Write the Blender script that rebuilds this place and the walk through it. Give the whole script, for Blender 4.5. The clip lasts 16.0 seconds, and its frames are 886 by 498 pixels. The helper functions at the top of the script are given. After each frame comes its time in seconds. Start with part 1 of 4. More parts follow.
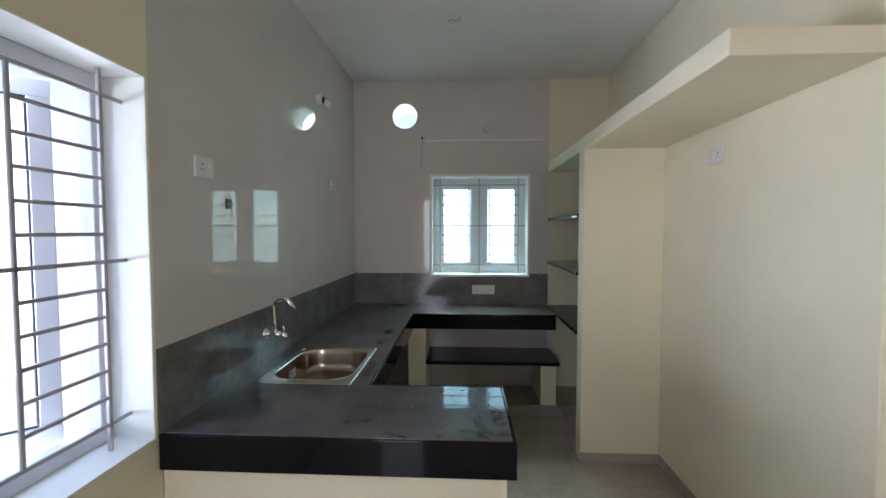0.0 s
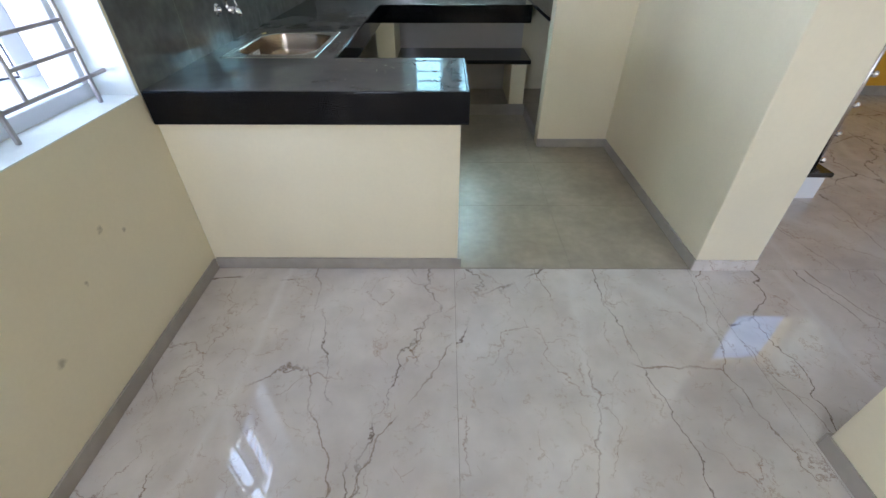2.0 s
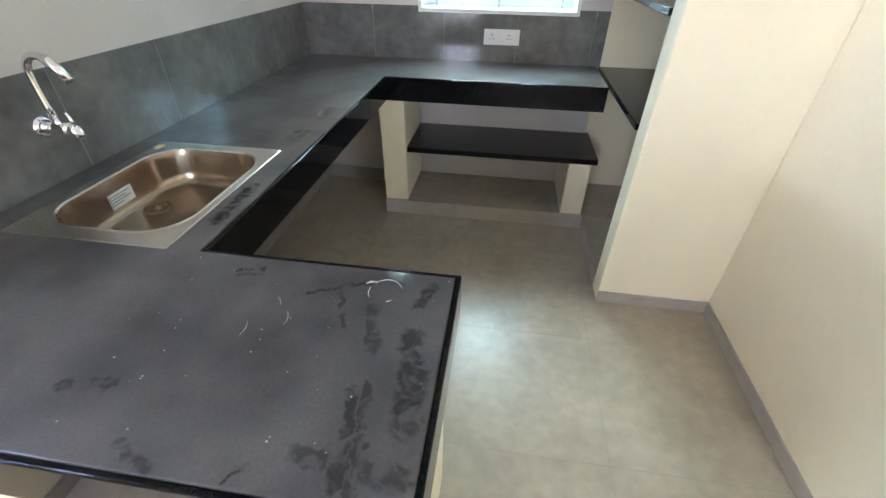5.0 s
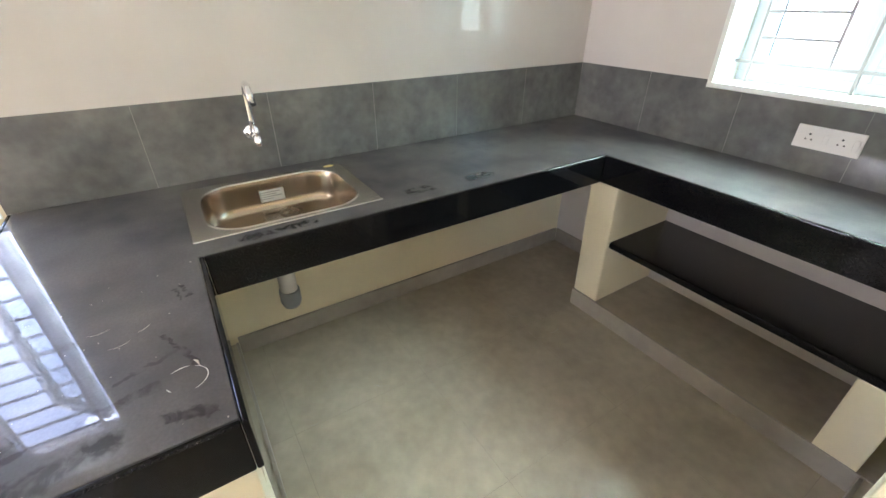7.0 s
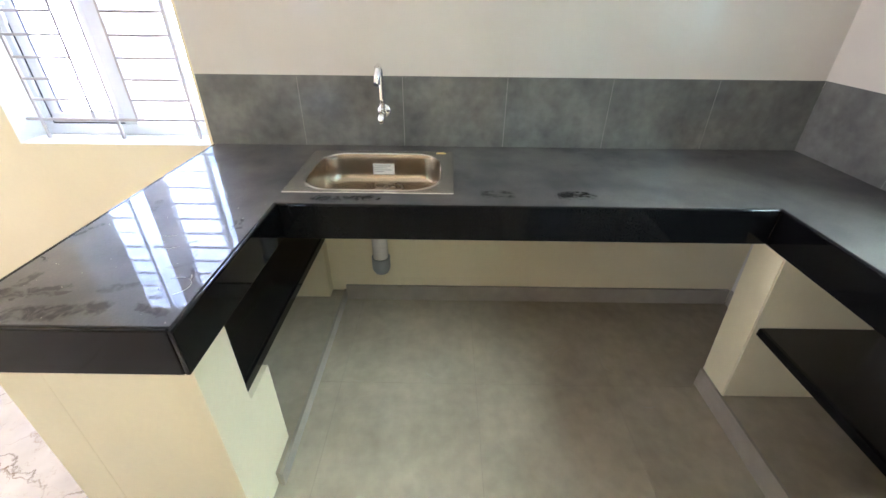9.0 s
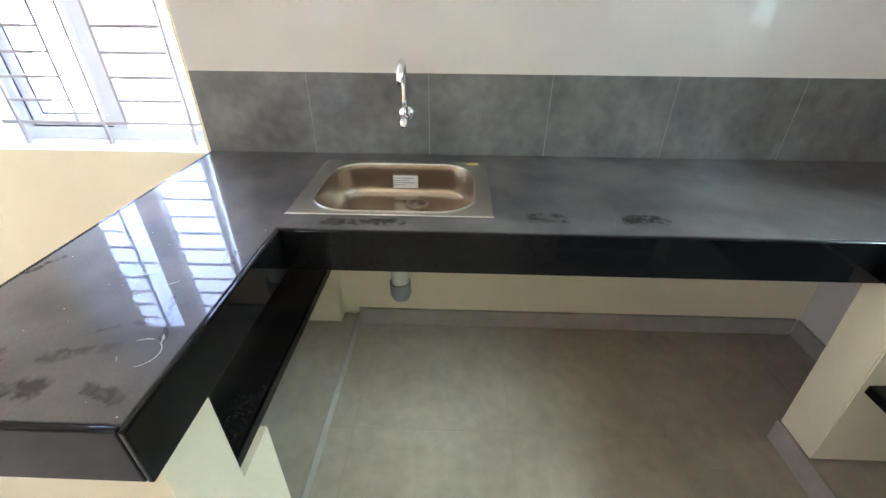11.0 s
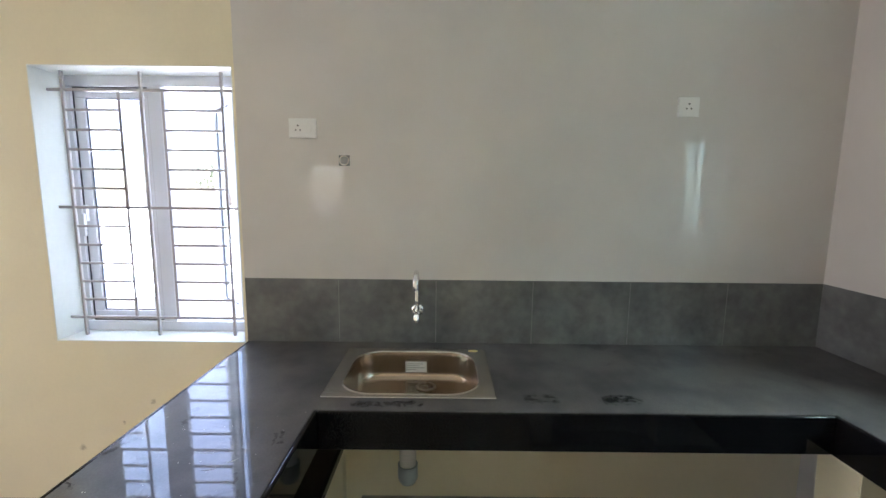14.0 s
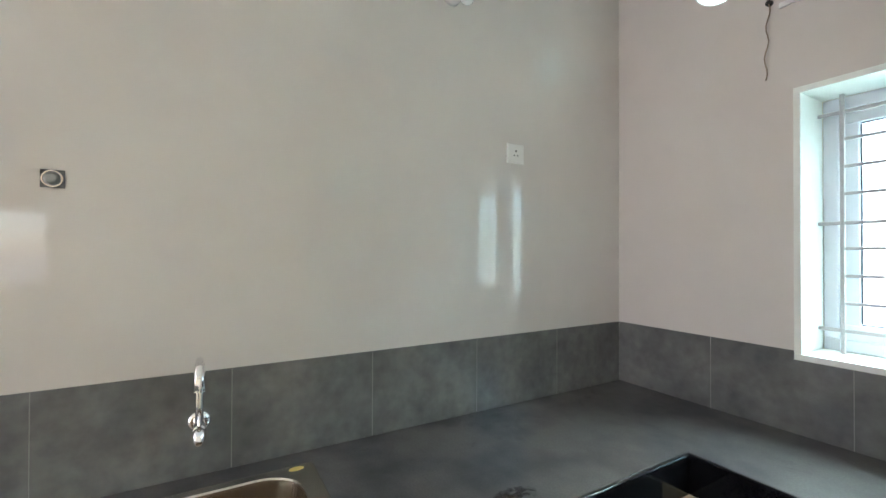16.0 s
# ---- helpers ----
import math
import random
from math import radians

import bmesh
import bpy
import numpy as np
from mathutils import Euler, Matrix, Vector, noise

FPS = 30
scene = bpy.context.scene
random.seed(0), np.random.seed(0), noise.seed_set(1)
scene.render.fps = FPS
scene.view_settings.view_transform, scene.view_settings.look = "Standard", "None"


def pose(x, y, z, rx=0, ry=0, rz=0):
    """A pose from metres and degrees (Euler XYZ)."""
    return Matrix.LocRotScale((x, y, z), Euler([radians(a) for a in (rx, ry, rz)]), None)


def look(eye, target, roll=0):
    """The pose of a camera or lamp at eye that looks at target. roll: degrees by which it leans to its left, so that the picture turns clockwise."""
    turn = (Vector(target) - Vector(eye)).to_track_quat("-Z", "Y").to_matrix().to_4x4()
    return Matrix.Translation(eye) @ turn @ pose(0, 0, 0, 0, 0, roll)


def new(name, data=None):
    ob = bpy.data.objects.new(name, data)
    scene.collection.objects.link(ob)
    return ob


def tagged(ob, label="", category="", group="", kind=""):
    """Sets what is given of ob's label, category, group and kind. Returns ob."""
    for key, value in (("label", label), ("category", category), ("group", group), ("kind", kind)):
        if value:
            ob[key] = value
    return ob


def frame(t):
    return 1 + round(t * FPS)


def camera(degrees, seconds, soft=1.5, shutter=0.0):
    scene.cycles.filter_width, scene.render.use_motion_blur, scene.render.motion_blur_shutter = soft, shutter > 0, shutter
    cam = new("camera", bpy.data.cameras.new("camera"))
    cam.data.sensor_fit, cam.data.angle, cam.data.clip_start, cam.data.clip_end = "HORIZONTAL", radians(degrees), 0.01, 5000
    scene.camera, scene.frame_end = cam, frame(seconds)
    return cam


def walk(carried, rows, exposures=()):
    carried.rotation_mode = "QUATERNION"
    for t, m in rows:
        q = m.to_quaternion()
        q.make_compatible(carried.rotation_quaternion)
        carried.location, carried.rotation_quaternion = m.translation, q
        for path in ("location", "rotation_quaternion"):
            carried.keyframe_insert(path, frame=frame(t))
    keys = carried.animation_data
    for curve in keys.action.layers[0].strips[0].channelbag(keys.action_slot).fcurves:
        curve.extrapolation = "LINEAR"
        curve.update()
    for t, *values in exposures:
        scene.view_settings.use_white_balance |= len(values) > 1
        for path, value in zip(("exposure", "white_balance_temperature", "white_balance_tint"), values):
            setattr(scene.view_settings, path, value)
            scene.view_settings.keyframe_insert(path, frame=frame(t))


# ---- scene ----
cam = camera(93.2, 16.0)
PATH = [
    (0, (1.074, -1.39, 1.602), (0.972, 0.606, 1.515), 0.0),
    (0.5, (1.113, -1.488, 1.581), (1.093, 0.488, 1.272), 0.0),
    (1, (1.15, -1.516, 1.499), (1.144, 0.369, 0.832), -0.0),
    (1.5, (1.154, -1.571, 1.412), (1.147, 0.164, 0.416), 0.0),
    (2, (1.157, -1.616, 1.388), (1.15, -0.035, 0.163), -0.0),
    (2.5, (1.183, -1.568, 1.399), (1.18, -0.082, 0.06), -0.0),
    (3, (1.179, -1.294, 1.407), (1.178, 0.167, 0.042), -0.1),
    (3.5, (1.188, -1.0, 1.446), (1.191, 0.477, 0.097), 0.0),
    (4, (1.216, -0.689, 1.474), (1.213, 0.845, 0.19), -0.0),
    (4.2, (1.203, -0.568, 1.475), (1.188, 0.99, 0.221), 0.0),
    (6.3, (1.668, 0.199, 1.498), (0.635, 1.553, 0.45), 0.1),
    (6.5, (1.715, 0.276, 1.478), (0.531, 1.527, 0.462), -0.5),
    (7, (1.817, 0.544, 1.494), (0.365, 1.469, 0.476), 0.1),
    (7.5, (1.795, 0.817, 1.485), (0.178, 1.395, 0.46), 0.6),
    (8, (1.77, 1.005, 1.489), (0.074, 1.289, 0.467), 0.7),
    (8.5, (1.83, 1.065, 1.483), (0.117, 1.157, 0.455), 0.7),
    (9, (1.895, 1.073, 1.481), (0.184, 1.065, 0.446), 0.6),
    (11.5, (1.586, 0.966, 1.43), (-0.125, 0.906, 0.395), 0.3),
    (12, (1.62, 0.956, 1.446), (-0.114, 0.893, 0.452), 0.3),
    (12.5, (1.728, 0.962, 1.483), (-0.064, 0.903, 0.598), 0.4),
    (13, (1.84, 0.981, 1.522), (-0.029, 0.924, 0.811), 0.6),
    (13.5, (1.901, 0.989, 1.569), (-0.038, 0.945, 1.081), 0.6),
    (14, (1.899, 0.914, 1.581), (-0.084, 0.914, 1.321), 0.6),
    (14.5, (1.832, 0.805, 1.534), (-0.163, 0.923, 1.452), 0.7),
    (15, (1.734, 0.762, 1.523), (-0.24, 1.083, 1.522), 0.5),
    (15.5, (1.561, 0.763, 1.521), (-0.341, 1.381, 1.547), 0.2),
    (16, (1.422, 0.8, 1.539), (-0.31, 1.8, 1.557), 0.2),
]
EXPOSURES = [(0, 1.9, 5900, 19), (0.5, 2.0, 5900, 19), (1.5, 2.35, 5700, 16), (3, 2.48, 5500, 13), (4, 2.98, 5450, 16), (6.5, 3.8, 6200, 23), (9, 3.8, 6100, 22), (12, 3.8, 5850, 21), (13, 3.5, 6000, 20), (14.2, 2.8, 6050, 20), (15, 2.75, 6050, 21), (15.5, 3.05, 6250, 22), (16, 3.25, 5950, 20)]
walk(cam, [(t, look(e, g, r)) for t, e, g, r in PATH], EXPOSURES)

# ---- sky, sun and added area lamps for daylight and fill ----
SUN_UP, SUN_ROUND = 58, 145
world = bpy.data.worlds.new("sky")
world.use_nodes = True
scene.world = world
sky = world.node_tree.nodes.new("ShaderNodeTexSky")
sky.sky_type = "NISHITA"
sky.sun_disc = False
sky.sun_elevation, sky.sun_rotation = radians(SUN_UP), radians(SUN_ROUND)
background = world.node_tree.nodes["Background"]
background.inputs[1].default_value = 0.11
world.node_tree.links.new(sky.outputs[0], background.inputs[0])


def sunlight():
    data = bpy.data.lights.new("sun", "SUN")
    data.energy, data.angle, data.color = 2.6, radians(0.5), (1, 0.96, 0.9)
    a, e = radians(SUN_ROUND), radians(SUN_UP)
    way = Vector((math.sin(a) * math.cos(e), math.cos(a) * math.cos(e), math.sin(e)))
    ob = new("sun", data)
    ob.matrix_basis = look(way * 20, (0, 0, 0))


def area_lamp(name, eye, target, width, height, power, colour):
    data = bpy.data.lights.new(name, "AREA")
    data.shape, data.size, data.size_y, data.energy, data.color = "RECTANGLE", width, height, power, colour
    new(name, data).matrix_basis = look(eye, target)


sunlight()
# added lamps outside the windows, standing in for sky light
area_lamp("daylight_north", (1.3, 3.3, 2.7), (1.3, 0, 2.7), 5.6, 4.2, 46, (0.55, 1, 0.90))
area_lamp("daylight_north_sky", (1.1, 4.5, 4.0), (1.2, 2.0, 0.9), 4.6, 2.6, 205, (0.76, 1, 0.90))
area_lamp("daylight_west", (-2.4, -1.0, 3.3), (1.5, 0.2, 0.8), 4.0, 2.8, 24, (0.62, 0.74, 1))
# added glowing sheet that turns the west window view white
area_lamp("white_backing_west", (-2.6, 0.9, 1.75), (1.4, 0.3, 1.5), 3.4, 2.6, 26, (0.82, 0.88, 1))
# added fill for the east wall, low enough to miss the counter's reflection
area_lamp("fill_west_low", (-2.6, -1.5, 0.95), (2.4, 0.5, 1.4), 2.4, 0.9, 75, (0.88, 0.93, 1))
area_lamp("daylight_west_high", (-1.1, -0.2, 4.6), (0.4, -0.9, 0.6), 3.0, 2.4, 26, (0.74, 0.85, 1))
# unseen fill lamps at the south wall's made-up openings
area_lamp("fill_south", (0.32, -3.55, 1.5), (0.7, 0, 0.9), 0.5, 1.7, 5.0, (1, 0.97, 0.95))
area_lamp("fill_hall", (5.0, -3.45, 1.5), (5.0, 0, 1.0), 1.6, 1.7, 4.5, (1, 0.97, 0.95))





CT = 0.888  # top of the counter


# ---- materials ----
def mat(name, colour, rough=0.5, metal=0.0, vary=0.06, grain=40.0, stain=0.08, bump=0.02, second=None, coat=0.0, coat_rough=0.03, spec=0.5, rough_vary=0.1, stain_scale=2.5):
    """A surface with fine grain, broad staining, uneven gloss and slight relief."""
    m = bpy.data.materials.new(name)
    m.use_nodes = True
    nt = m.node_tree
    n, l = nt.nodes, nt.links
    b = n["Principled BSDF"]
    pos = n.new("ShaderNodeNewGeometry").outputs["Position"]
    fine = n.new("ShaderNodeTexNoise")
    fine.inputs["Scale"].default_value, fine.inputs["Detail"].default_value = grain, 5
    broad = n.new("ShaderNodeTexNoise")
    broad.inputs["Scale"].default_value, broad.inputs["Detail"].default_value = stain_scale, 6
    l.new(pos, fine.inputs["Vector"])
    l.new(pos, broad.inputs["Vector"])
    dark = [c * (1 - 2 * stain) for c in colour] if second is None else second
    ramp = n.new("ShaderNodeMapRange")
    ramp.inputs[1].default_value, ramp.inputs[2].default_value = 0.35, 0.7
    l.new(broad.outputs[0], ramp.inputs[0])
    mix = n.new("ShaderNodeMix")
    mix.data_type = "RGBA"
    mix.inputs[6].default_value, mix.inputs[7].default_value = (*colour, 1), (*dark, 1)
    l.new(ramp.outputs[0], mix.inputs[0])
    hsv = n.new("ShaderNodeHueSaturation")
    val = n.new("ShaderNodeMapRange")
    val.inputs[1].default_value, val.inputs[2].default_value = 0.3, 0.7
    val.inputs[3].default_value, val.inputs[4].default_value = 1 - vary, 1 + vary
    l.new(fine.outputs[0], val.inputs[0])
    l.new(val.outputs[0], hsv.inputs["Value"])
    l.new(mix.outputs[2], hsv.inputs["Color"])
    l.new(hsv.outputs[0], b.inputs["Base Color"])
    gloss = n.new("ShaderNodeMapRange")
    gloss.inputs[3].default_value = rough * (1 - rough_vary)
    gloss.inputs[4].default_value = min(1, rough * (1 + rough_vary))
    l.new(broad.outputs[0], gloss.inputs[0])
    l.new(gloss.outputs[0], b.inputs["Roughness"])
    b.inputs["Metallic"].default_value = metal
    b.inputs["Specular IOR Level"].default_value = spec
    b.inputs["Coat Weight"].default_value = coat
    b.inputs["Coat Roughness"].default_value = coat_rough
    if bump:
        bm = n.new("ShaderNodeBump")
        bm.inputs["Strength"].default_value, bm.inputs["Distance"].default_value = bump, 0.01
        l.new(fine.outputs[0], bm.inputs["Height"])
        l.new(bm.outputs[0], b.inputs["Normal"])
    return m


def marble():
    """Polished pale beige marble-look porcelain with thin brown veins."""
    m = mat("marble_tile", (0.69, 0.648, 0.615), rough=0.010, vary=0.07, grain=9, stain=0.06, bump=0.006, spec=0.95, second=(0.565, 0.515, 0.48), stain_scale=2.6)
    nt = m.node_tree
    n, l = nt.nodes, nt.links
    b = n["Principled BSDF"]
    base = b.inputs["Base Color"].links[0].from_socket
    pos = n.new("ShaderNodeNewGeometry").outputs["Position"]
    warp = n.new("ShaderNodeTexNoise")
    warp.inputs["Scale"].default_value, warp.inputs["Detail"].default_value, warp.inputs["Roughness"].default_value = 3.4, 8, 0.62
    l.new(pos, warp.inputs["Vector"])
    info = n.new("ShaderNodeObjectInfo")
    last = base
    for scale, width, strength, squash, turn, bend, lo, colour in (
            (1.25, 0.0042, 0.95, 0.45, 38, 0.20, 0.465, (0.13, 0.085, 0.06)), (1.6, 0.0044, 0.85, 0.40, -52, 0.16, 0.475, (0.20, 0.13, 0.085)),
            (2.9, 0.0075, 0.7, 0.5, 8, 0.30, 0.53, (0.30, 0.20, 0.14)), (6.5, 0.018, 0.55, 0.6, -24, 0.4, 0.57, (0.36, 0.25, 0.17)),
            (11.0, 0.05, 0.4, 0.8, 50, 0.5, 0.62, (0.40, 0.30, 0.21)), (1.1, 0.03, 0.4, 0.35, -42, 0.1, 0.42, (0.76, 0.74, 0.72))):
        add = n.new("ShaderNodeVectorMath")
        add.operation = "MULTIPLY_ADD"
        l.new(warp.outputs["Color"], add.inputs[0])
        add.inputs[1].default_value = (bend, bend, bend)
        l.new(pos, add.inputs[2])
        shift = n.new("ShaderNodeVectorMath")
        shift.operation = "MULTIPLY_ADD"
        l.new(info.outputs["Random"], shift.inputs[0])
        shift.inputs[1].default_value = (7, 3, 0)
        l.new(add.outputs[0], shift.inputs[2])
        mapping = n.new("ShaderNodeMapping")
        mapping.inputs["Rotation"].default_value = (0, 0, radians(turn))
        mapping.inputs["Scale"].default_value = (1, squash, 1)
        l.new(shift.outputs[0], mapping.inputs[0])
        v = n.new("ShaderNodeTexVoronoi")
        v.feature = "DISTANCE_TO_EDGE"
        v.inputs["Scale"].default_value = scale
        l.new(mapping.outputs[0], v.inputs["Vector"])
        edge = n.new("ShaderNodeMapRange")
        edge.inputs[1].default_value, edge.inputs[2].default_value = 0, width
        edge.inputs[3].default_value, edge.inputs[4].default_value = 1, 0
        l.new(v.outputs["Distance"], edge.inputs[0])
        gate = n.new("ShaderNodeTexNoise")
        gate.inputs["Scale"].default_value = scale * 1.8
        l.new(shift.outputs[0], gate.inputs["Vector"])
        open_ = n.new("ShaderNodeMapRange")
        open_.inputs[1].default_value, open_.inputs[2].default_value = lo - 0.07, lo + 0.02
        open_.inputs[4].default_value = strength
        l.new(gate.outputs[0], open_.inputs[0])
        both = n.new("ShaderNodeMath")
        both.operation = "MULTIPLY"
        l.new(edge.outputs[0], both.inputs[0])
        l.new(open_.outputs[0], both.inputs[1])
        mix = n.new("ShaderNodeMix")
        mix.data_type = "RGBA"
        l.new(both.outputs[0], mix.inputs[0])
        l.new(last, mix.inputs[6])
        mix.inputs[7].default_value = (*colour, 1)
        last = mix.outputs[2]
    l.new(last, b.inputs["Base Color"])
    return m


# wiped strokes in the dust: from x, y to x, y, half width, strength
WIPES = (
    (1.20, 0.33, 1.225, 0.15, 0.030, 0.85), (1.125, 0.20, 1.15, 0.05, 0.014, 0.8), (1.145, 0.22, 1.17, 0.05, 0.010, 0.7),
    (1.08, 0.09, 1.125, 0.09, 0.018, 0.6), (1.18, 0.08, 1.235, 0.08, 0.020, 0.6), (0.955, 0.42, 1.075, 0.47, 0.006, 0.8),
    (1.015, 0.45, 1.06, 0.335, 0.008, 0.55), (1.10, 0.40, 1.13, 0.30, 0.016, 0.6), (1.19, 0.41, 1.215, 0.48, 0.014, 0.8),
    (0.77, 0.47, 0.83, 0.48, 0.005, 0.8), (0.78, 0.452, 0.83, 0.463, 0.005, 0.7), (1.0, 0.037, 1.013, 0.062, 0.006, 0.8),
    (0.82, 0.065, 0.885, 0.035, 0.012, 0.7), (0.65, 0.145, 0.72, 0.155, 0.016, 0.7),
    (0.606, 0.65, 0.598, 0.85, 0.024, 0.95), (0.556, 1.235, 0.553, 1.30, 0.034, 0.75), (0.560, 1.50, 0.556, 1.58, 0.036, 0.95))


def dusty(name, colour, **more):
    """Polished stone under a film of dust, with darker wiped smears."""
    m = mat(name, colour, **more)
    nt = m.node_tree
    n, l = nt.nodes, nt.links
    b = n["Principled BSDF"]
    base = b.inputs["Base Color"].links[0].from_socket
    pos = n.new("ShaderNodeNewGeometry").outputs["Position"]
    masks = []
    for scale, lo, hi, warp in ((8, 0.60, 0.66, 1.6), (1.9, 0.50, 0.60, 0.4)):
        t = n.new("ShaderNodeTexNoise")
        t.inputs["Scale"].default_value, t.inputs["Detail"].default_value, t.inputs["Distortion"].default_value = scale, 4, warp
        l.new(pos, t.inputs["Vector"])
        r = n.new("ShaderNodeMapRange")
        r.inputs[1].default_value, r.inputs[2].default_value = lo, hi
        l.new(t.outputs[0], r.inputs[0])
        masks.append(r.outputs[0])
    both = n.new("ShaderNodeMath")
    both.operation = "MULTIPLY"
    l.new(masks[0], both.inputs[0])
    l.new(masks[1], both.inputs[1])
    faint = n.new("ShaderNodeMath")
    faint.operation = "MULTIPLY"
    l.new(both.outputs[0], faint.inputs[0])
    faint.inputs[1].default_value = 0.12
    total = faint.outputs[0]
    streak = n.new("ShaderNodeTexNoise")
    streak.inputs["Scale"].default_value, streak.inputs["Detail"].default_value, streak.inputs["Distortion"].default_value = 24, 4, 1.6
    l.new(pos, streak.inputs["Vector"])
    cut = n.new("ShaderNodeMapRange")
    cut.inputs[1].default_value, cut.inputs[2].default_value, cut.inputs[3].default_value = 0.38, 0.56, 0.15
    l.new(streak.outputs[0], cut.inputs[0])
    ragged = n.new("ShaderNodeTexNoise")
    ragged.inputs["Scale"].default_value, ragged.inputs["Detail"].default_value = 42, 5
    l.new(pos, ragged.inputs["Vector"])
    bent = n.new("ShaderNodeVectorMath")
    bent.operation = "MULTIPLY_ADD"
    l.new(ragged.outputs["Color"], bent.inputs[0])
    bent.inputs[1].default_value = (0.046, 0.046, 0)
    l.new(pos, bent.inputs[2])
    for x0, y0, x1, y1, r, s in WIPES:
        # distance to the stroke from (x0, y0) to (x1, y1), with a ragged edge
        start, run = Vector((x0 + 0.008, y0 + 0.008, CT)), Vector((x1 - x0, y1 - y0, 0))
        rel = n.new("ShaderNodeVectorMath")
        rel.operation = "SUBTRACT"
        l.new(bent.outputs[0], rel.inputs[0])
        rel.inputs[1].default_value = start
        dot = n.new("ShaderNodeVectorMath")
        dot.operation = "DOT_PRODUCT"
        l.new(rel.outputs[0], dot.inputs[0])
        dot.inputs[1].default_value = run / run.length_squared
        hold = n.new("ShaderNodeClamp")
        l.new(dot.outputs["Value"], hold.inputs[0])
        along = n.new("ShaderNodeVectorMath")
        along.operation = "SCALE"
        along.inputs[0].default_value = run
        l.new(hold.outputs[0], along.inputs["Scale"])
        far = n.new("ShaderNodeVectorMath")
        far.operation = "DISTANCE"
        l.new(rel.outputs[0], far.inputs[0])
        l.new(along.outputs[0], far.inputs[1])
        near = n.new("ShaderNodeMapRange")
        near.inputs[1].default_value, near.inputs[2].default_value, near.inputs[4].default_value = r, r * 0.55, s
        l.new(far.outputs["Value"], near.inputs[0])
        times = n.new("ShaderNodeMath")
        times.operation = "MULTIPLY"
        l.new(near.outputs[0], times.inputs[0])
        l.new(cut.outputs[0], times.inputs[1])
        most = n.new("ShaderNodeMath")
        most.operation = "MAXIMUM"
        l.new(total, most.inputs[0])
        l.new(times.outputs[0], most.inputs[1])
        total = most.outputs[0]
    mix = n.new("ShaderNodeMix")
    mix.data_type = "RGBA"
    l.new(total, mix.inputs[0])
    l.new(base, mix.inputs[6])
    mix.inputs[7].default_value = (0.022, 0.020, 0.021, 1)
    film = n.new("ShaderNodeMapRange")
    film.inputs[3].default_value, film.inputs[4].default_value = 0.32, 0.0
    l.new(total, film.inputs[0])
    l.new(film.outputs[0], b.inputs["Coat Weight"])
    b.inputs["Coat Roughness"].default_value = 0.34
    l.new(mix.outputs[2], b.inputs["Base Color"])
    return m


def glass(name, colour=(0.95, 1, 0.99), rough=0.0):
    m = bpy.data.materials.new(name)
    m.use_nodes = True
    b = m.node_tree.nodes["Principled BSDF"]
    b.inputs["Base Color"].default_value = (*colour, 1)
    b.inputs["Roughness"].default_value, b.inputs["Transmission Weight"].default_value, b.inputs["IOR"].default_value = rough, 1, 1.45
    return m


CREAM = mat("cream_wall_paint", (0.82, 0.748, 0.555), rough=0.55, vary=0.012, grain=60, stain=0.025, bump=0.03)


def scuffed(m, places, colour):
    """Adds small scuff marks at given places on a wall."""
    n, l = m.node_tree.nodes, m.node_tree.links
    b = n["Principled BSDF"]
    pos = n.new("ShaderNodeNewGeometry").outputs["Position"]
    wobble = n.new("ShaderNodeTexNoise")
    wobble.inputs["Scale"].default_value = 35
    l.new(pos, wobble.inputs["Vector"])
    bent = n.new("ShaderNodeVectorMath")
    bent.operation = "MULTIPLY_ADD"
    l.new(wobble.outputs["Color"], bent.inputs[0])
    bent.inputs[1].default_value = (0.03, 0.03, 0.03)
    l.new(pos, bent.inputs[2])
    for x, y, z, r in places:
        far = n.new("ShaderNodeVectorMath")
        far.operation = "DISTANCE"
        l.new(bent.outputs[0], far.inputs[0])
        far.inputs[1].default_value = (x + 0.015, y + 0.015, z + 0.015)
        near = n.new("ShaderNodeMapRange")
        near.inputs[1].default_value, near.inputs[2].default_value, near.inputs[4].default_value = r, r * 0.3, 0.6
        l.new(far.outputs["Value"], near.inputs[0])
        mix = n.new("ShaderNodeMix")
        mix.data_type = "RGBA"
        l.new(near.outputs[0], mix.inputs[0])
        l.new(b.inputs["Base Color"].links[0].from_socket, mix.inputs[6])
        mix.inputs[7].default_value = (*colour, 1)
        l.new(mix.outputs[2], b.inputs["Base Color"])


scuffed(CREAM, ((0, -0.832, 0.335, 0.02), (0, -0.473, 0.58, 0.013), (0, -0.386, 0.519, 0.013), (0, -0.62, 0.47, 0.01)), (0.30, 0.25, 0.16))
CEILING = mat("white_ceiling_paint", (0.82, 0.83, 0.80), rough=0.8, vary=0.01, stain=0.02)
OCHRE = mat("ochre_wall_paint", (0.75, 0.42, 0.03), rough=0.5, vary=0.02, stain=0.04)
WHITE = mat("white_wall_paint", (0.82, 0.82, 0.82), rough=0.5, vary=0.01, stain=0.02)
REVEAL = mat("white_reveal_paint", (0.82, 0.85, 0.81), rough=0.5, vary=0.02, stain=0.04)
WALLTILE = mat("glossy_greige_wall_tile", (0.655, 0.615, 0.58), rough=0.55, spec=0.3, coat=0.7, coat_rough=0.005, vary=0.012, grain=6, stain=0.025, bump=0.0, rough_vary=0.2)
SLATE = mat("slate_grey_tile", (0.185, 0.186, 0.178), rough=0.12, vary=0.14, grain=22, stain=0.2, bump=0.02, second=(0.11, 0.113, 0.112), stain_scale=5)
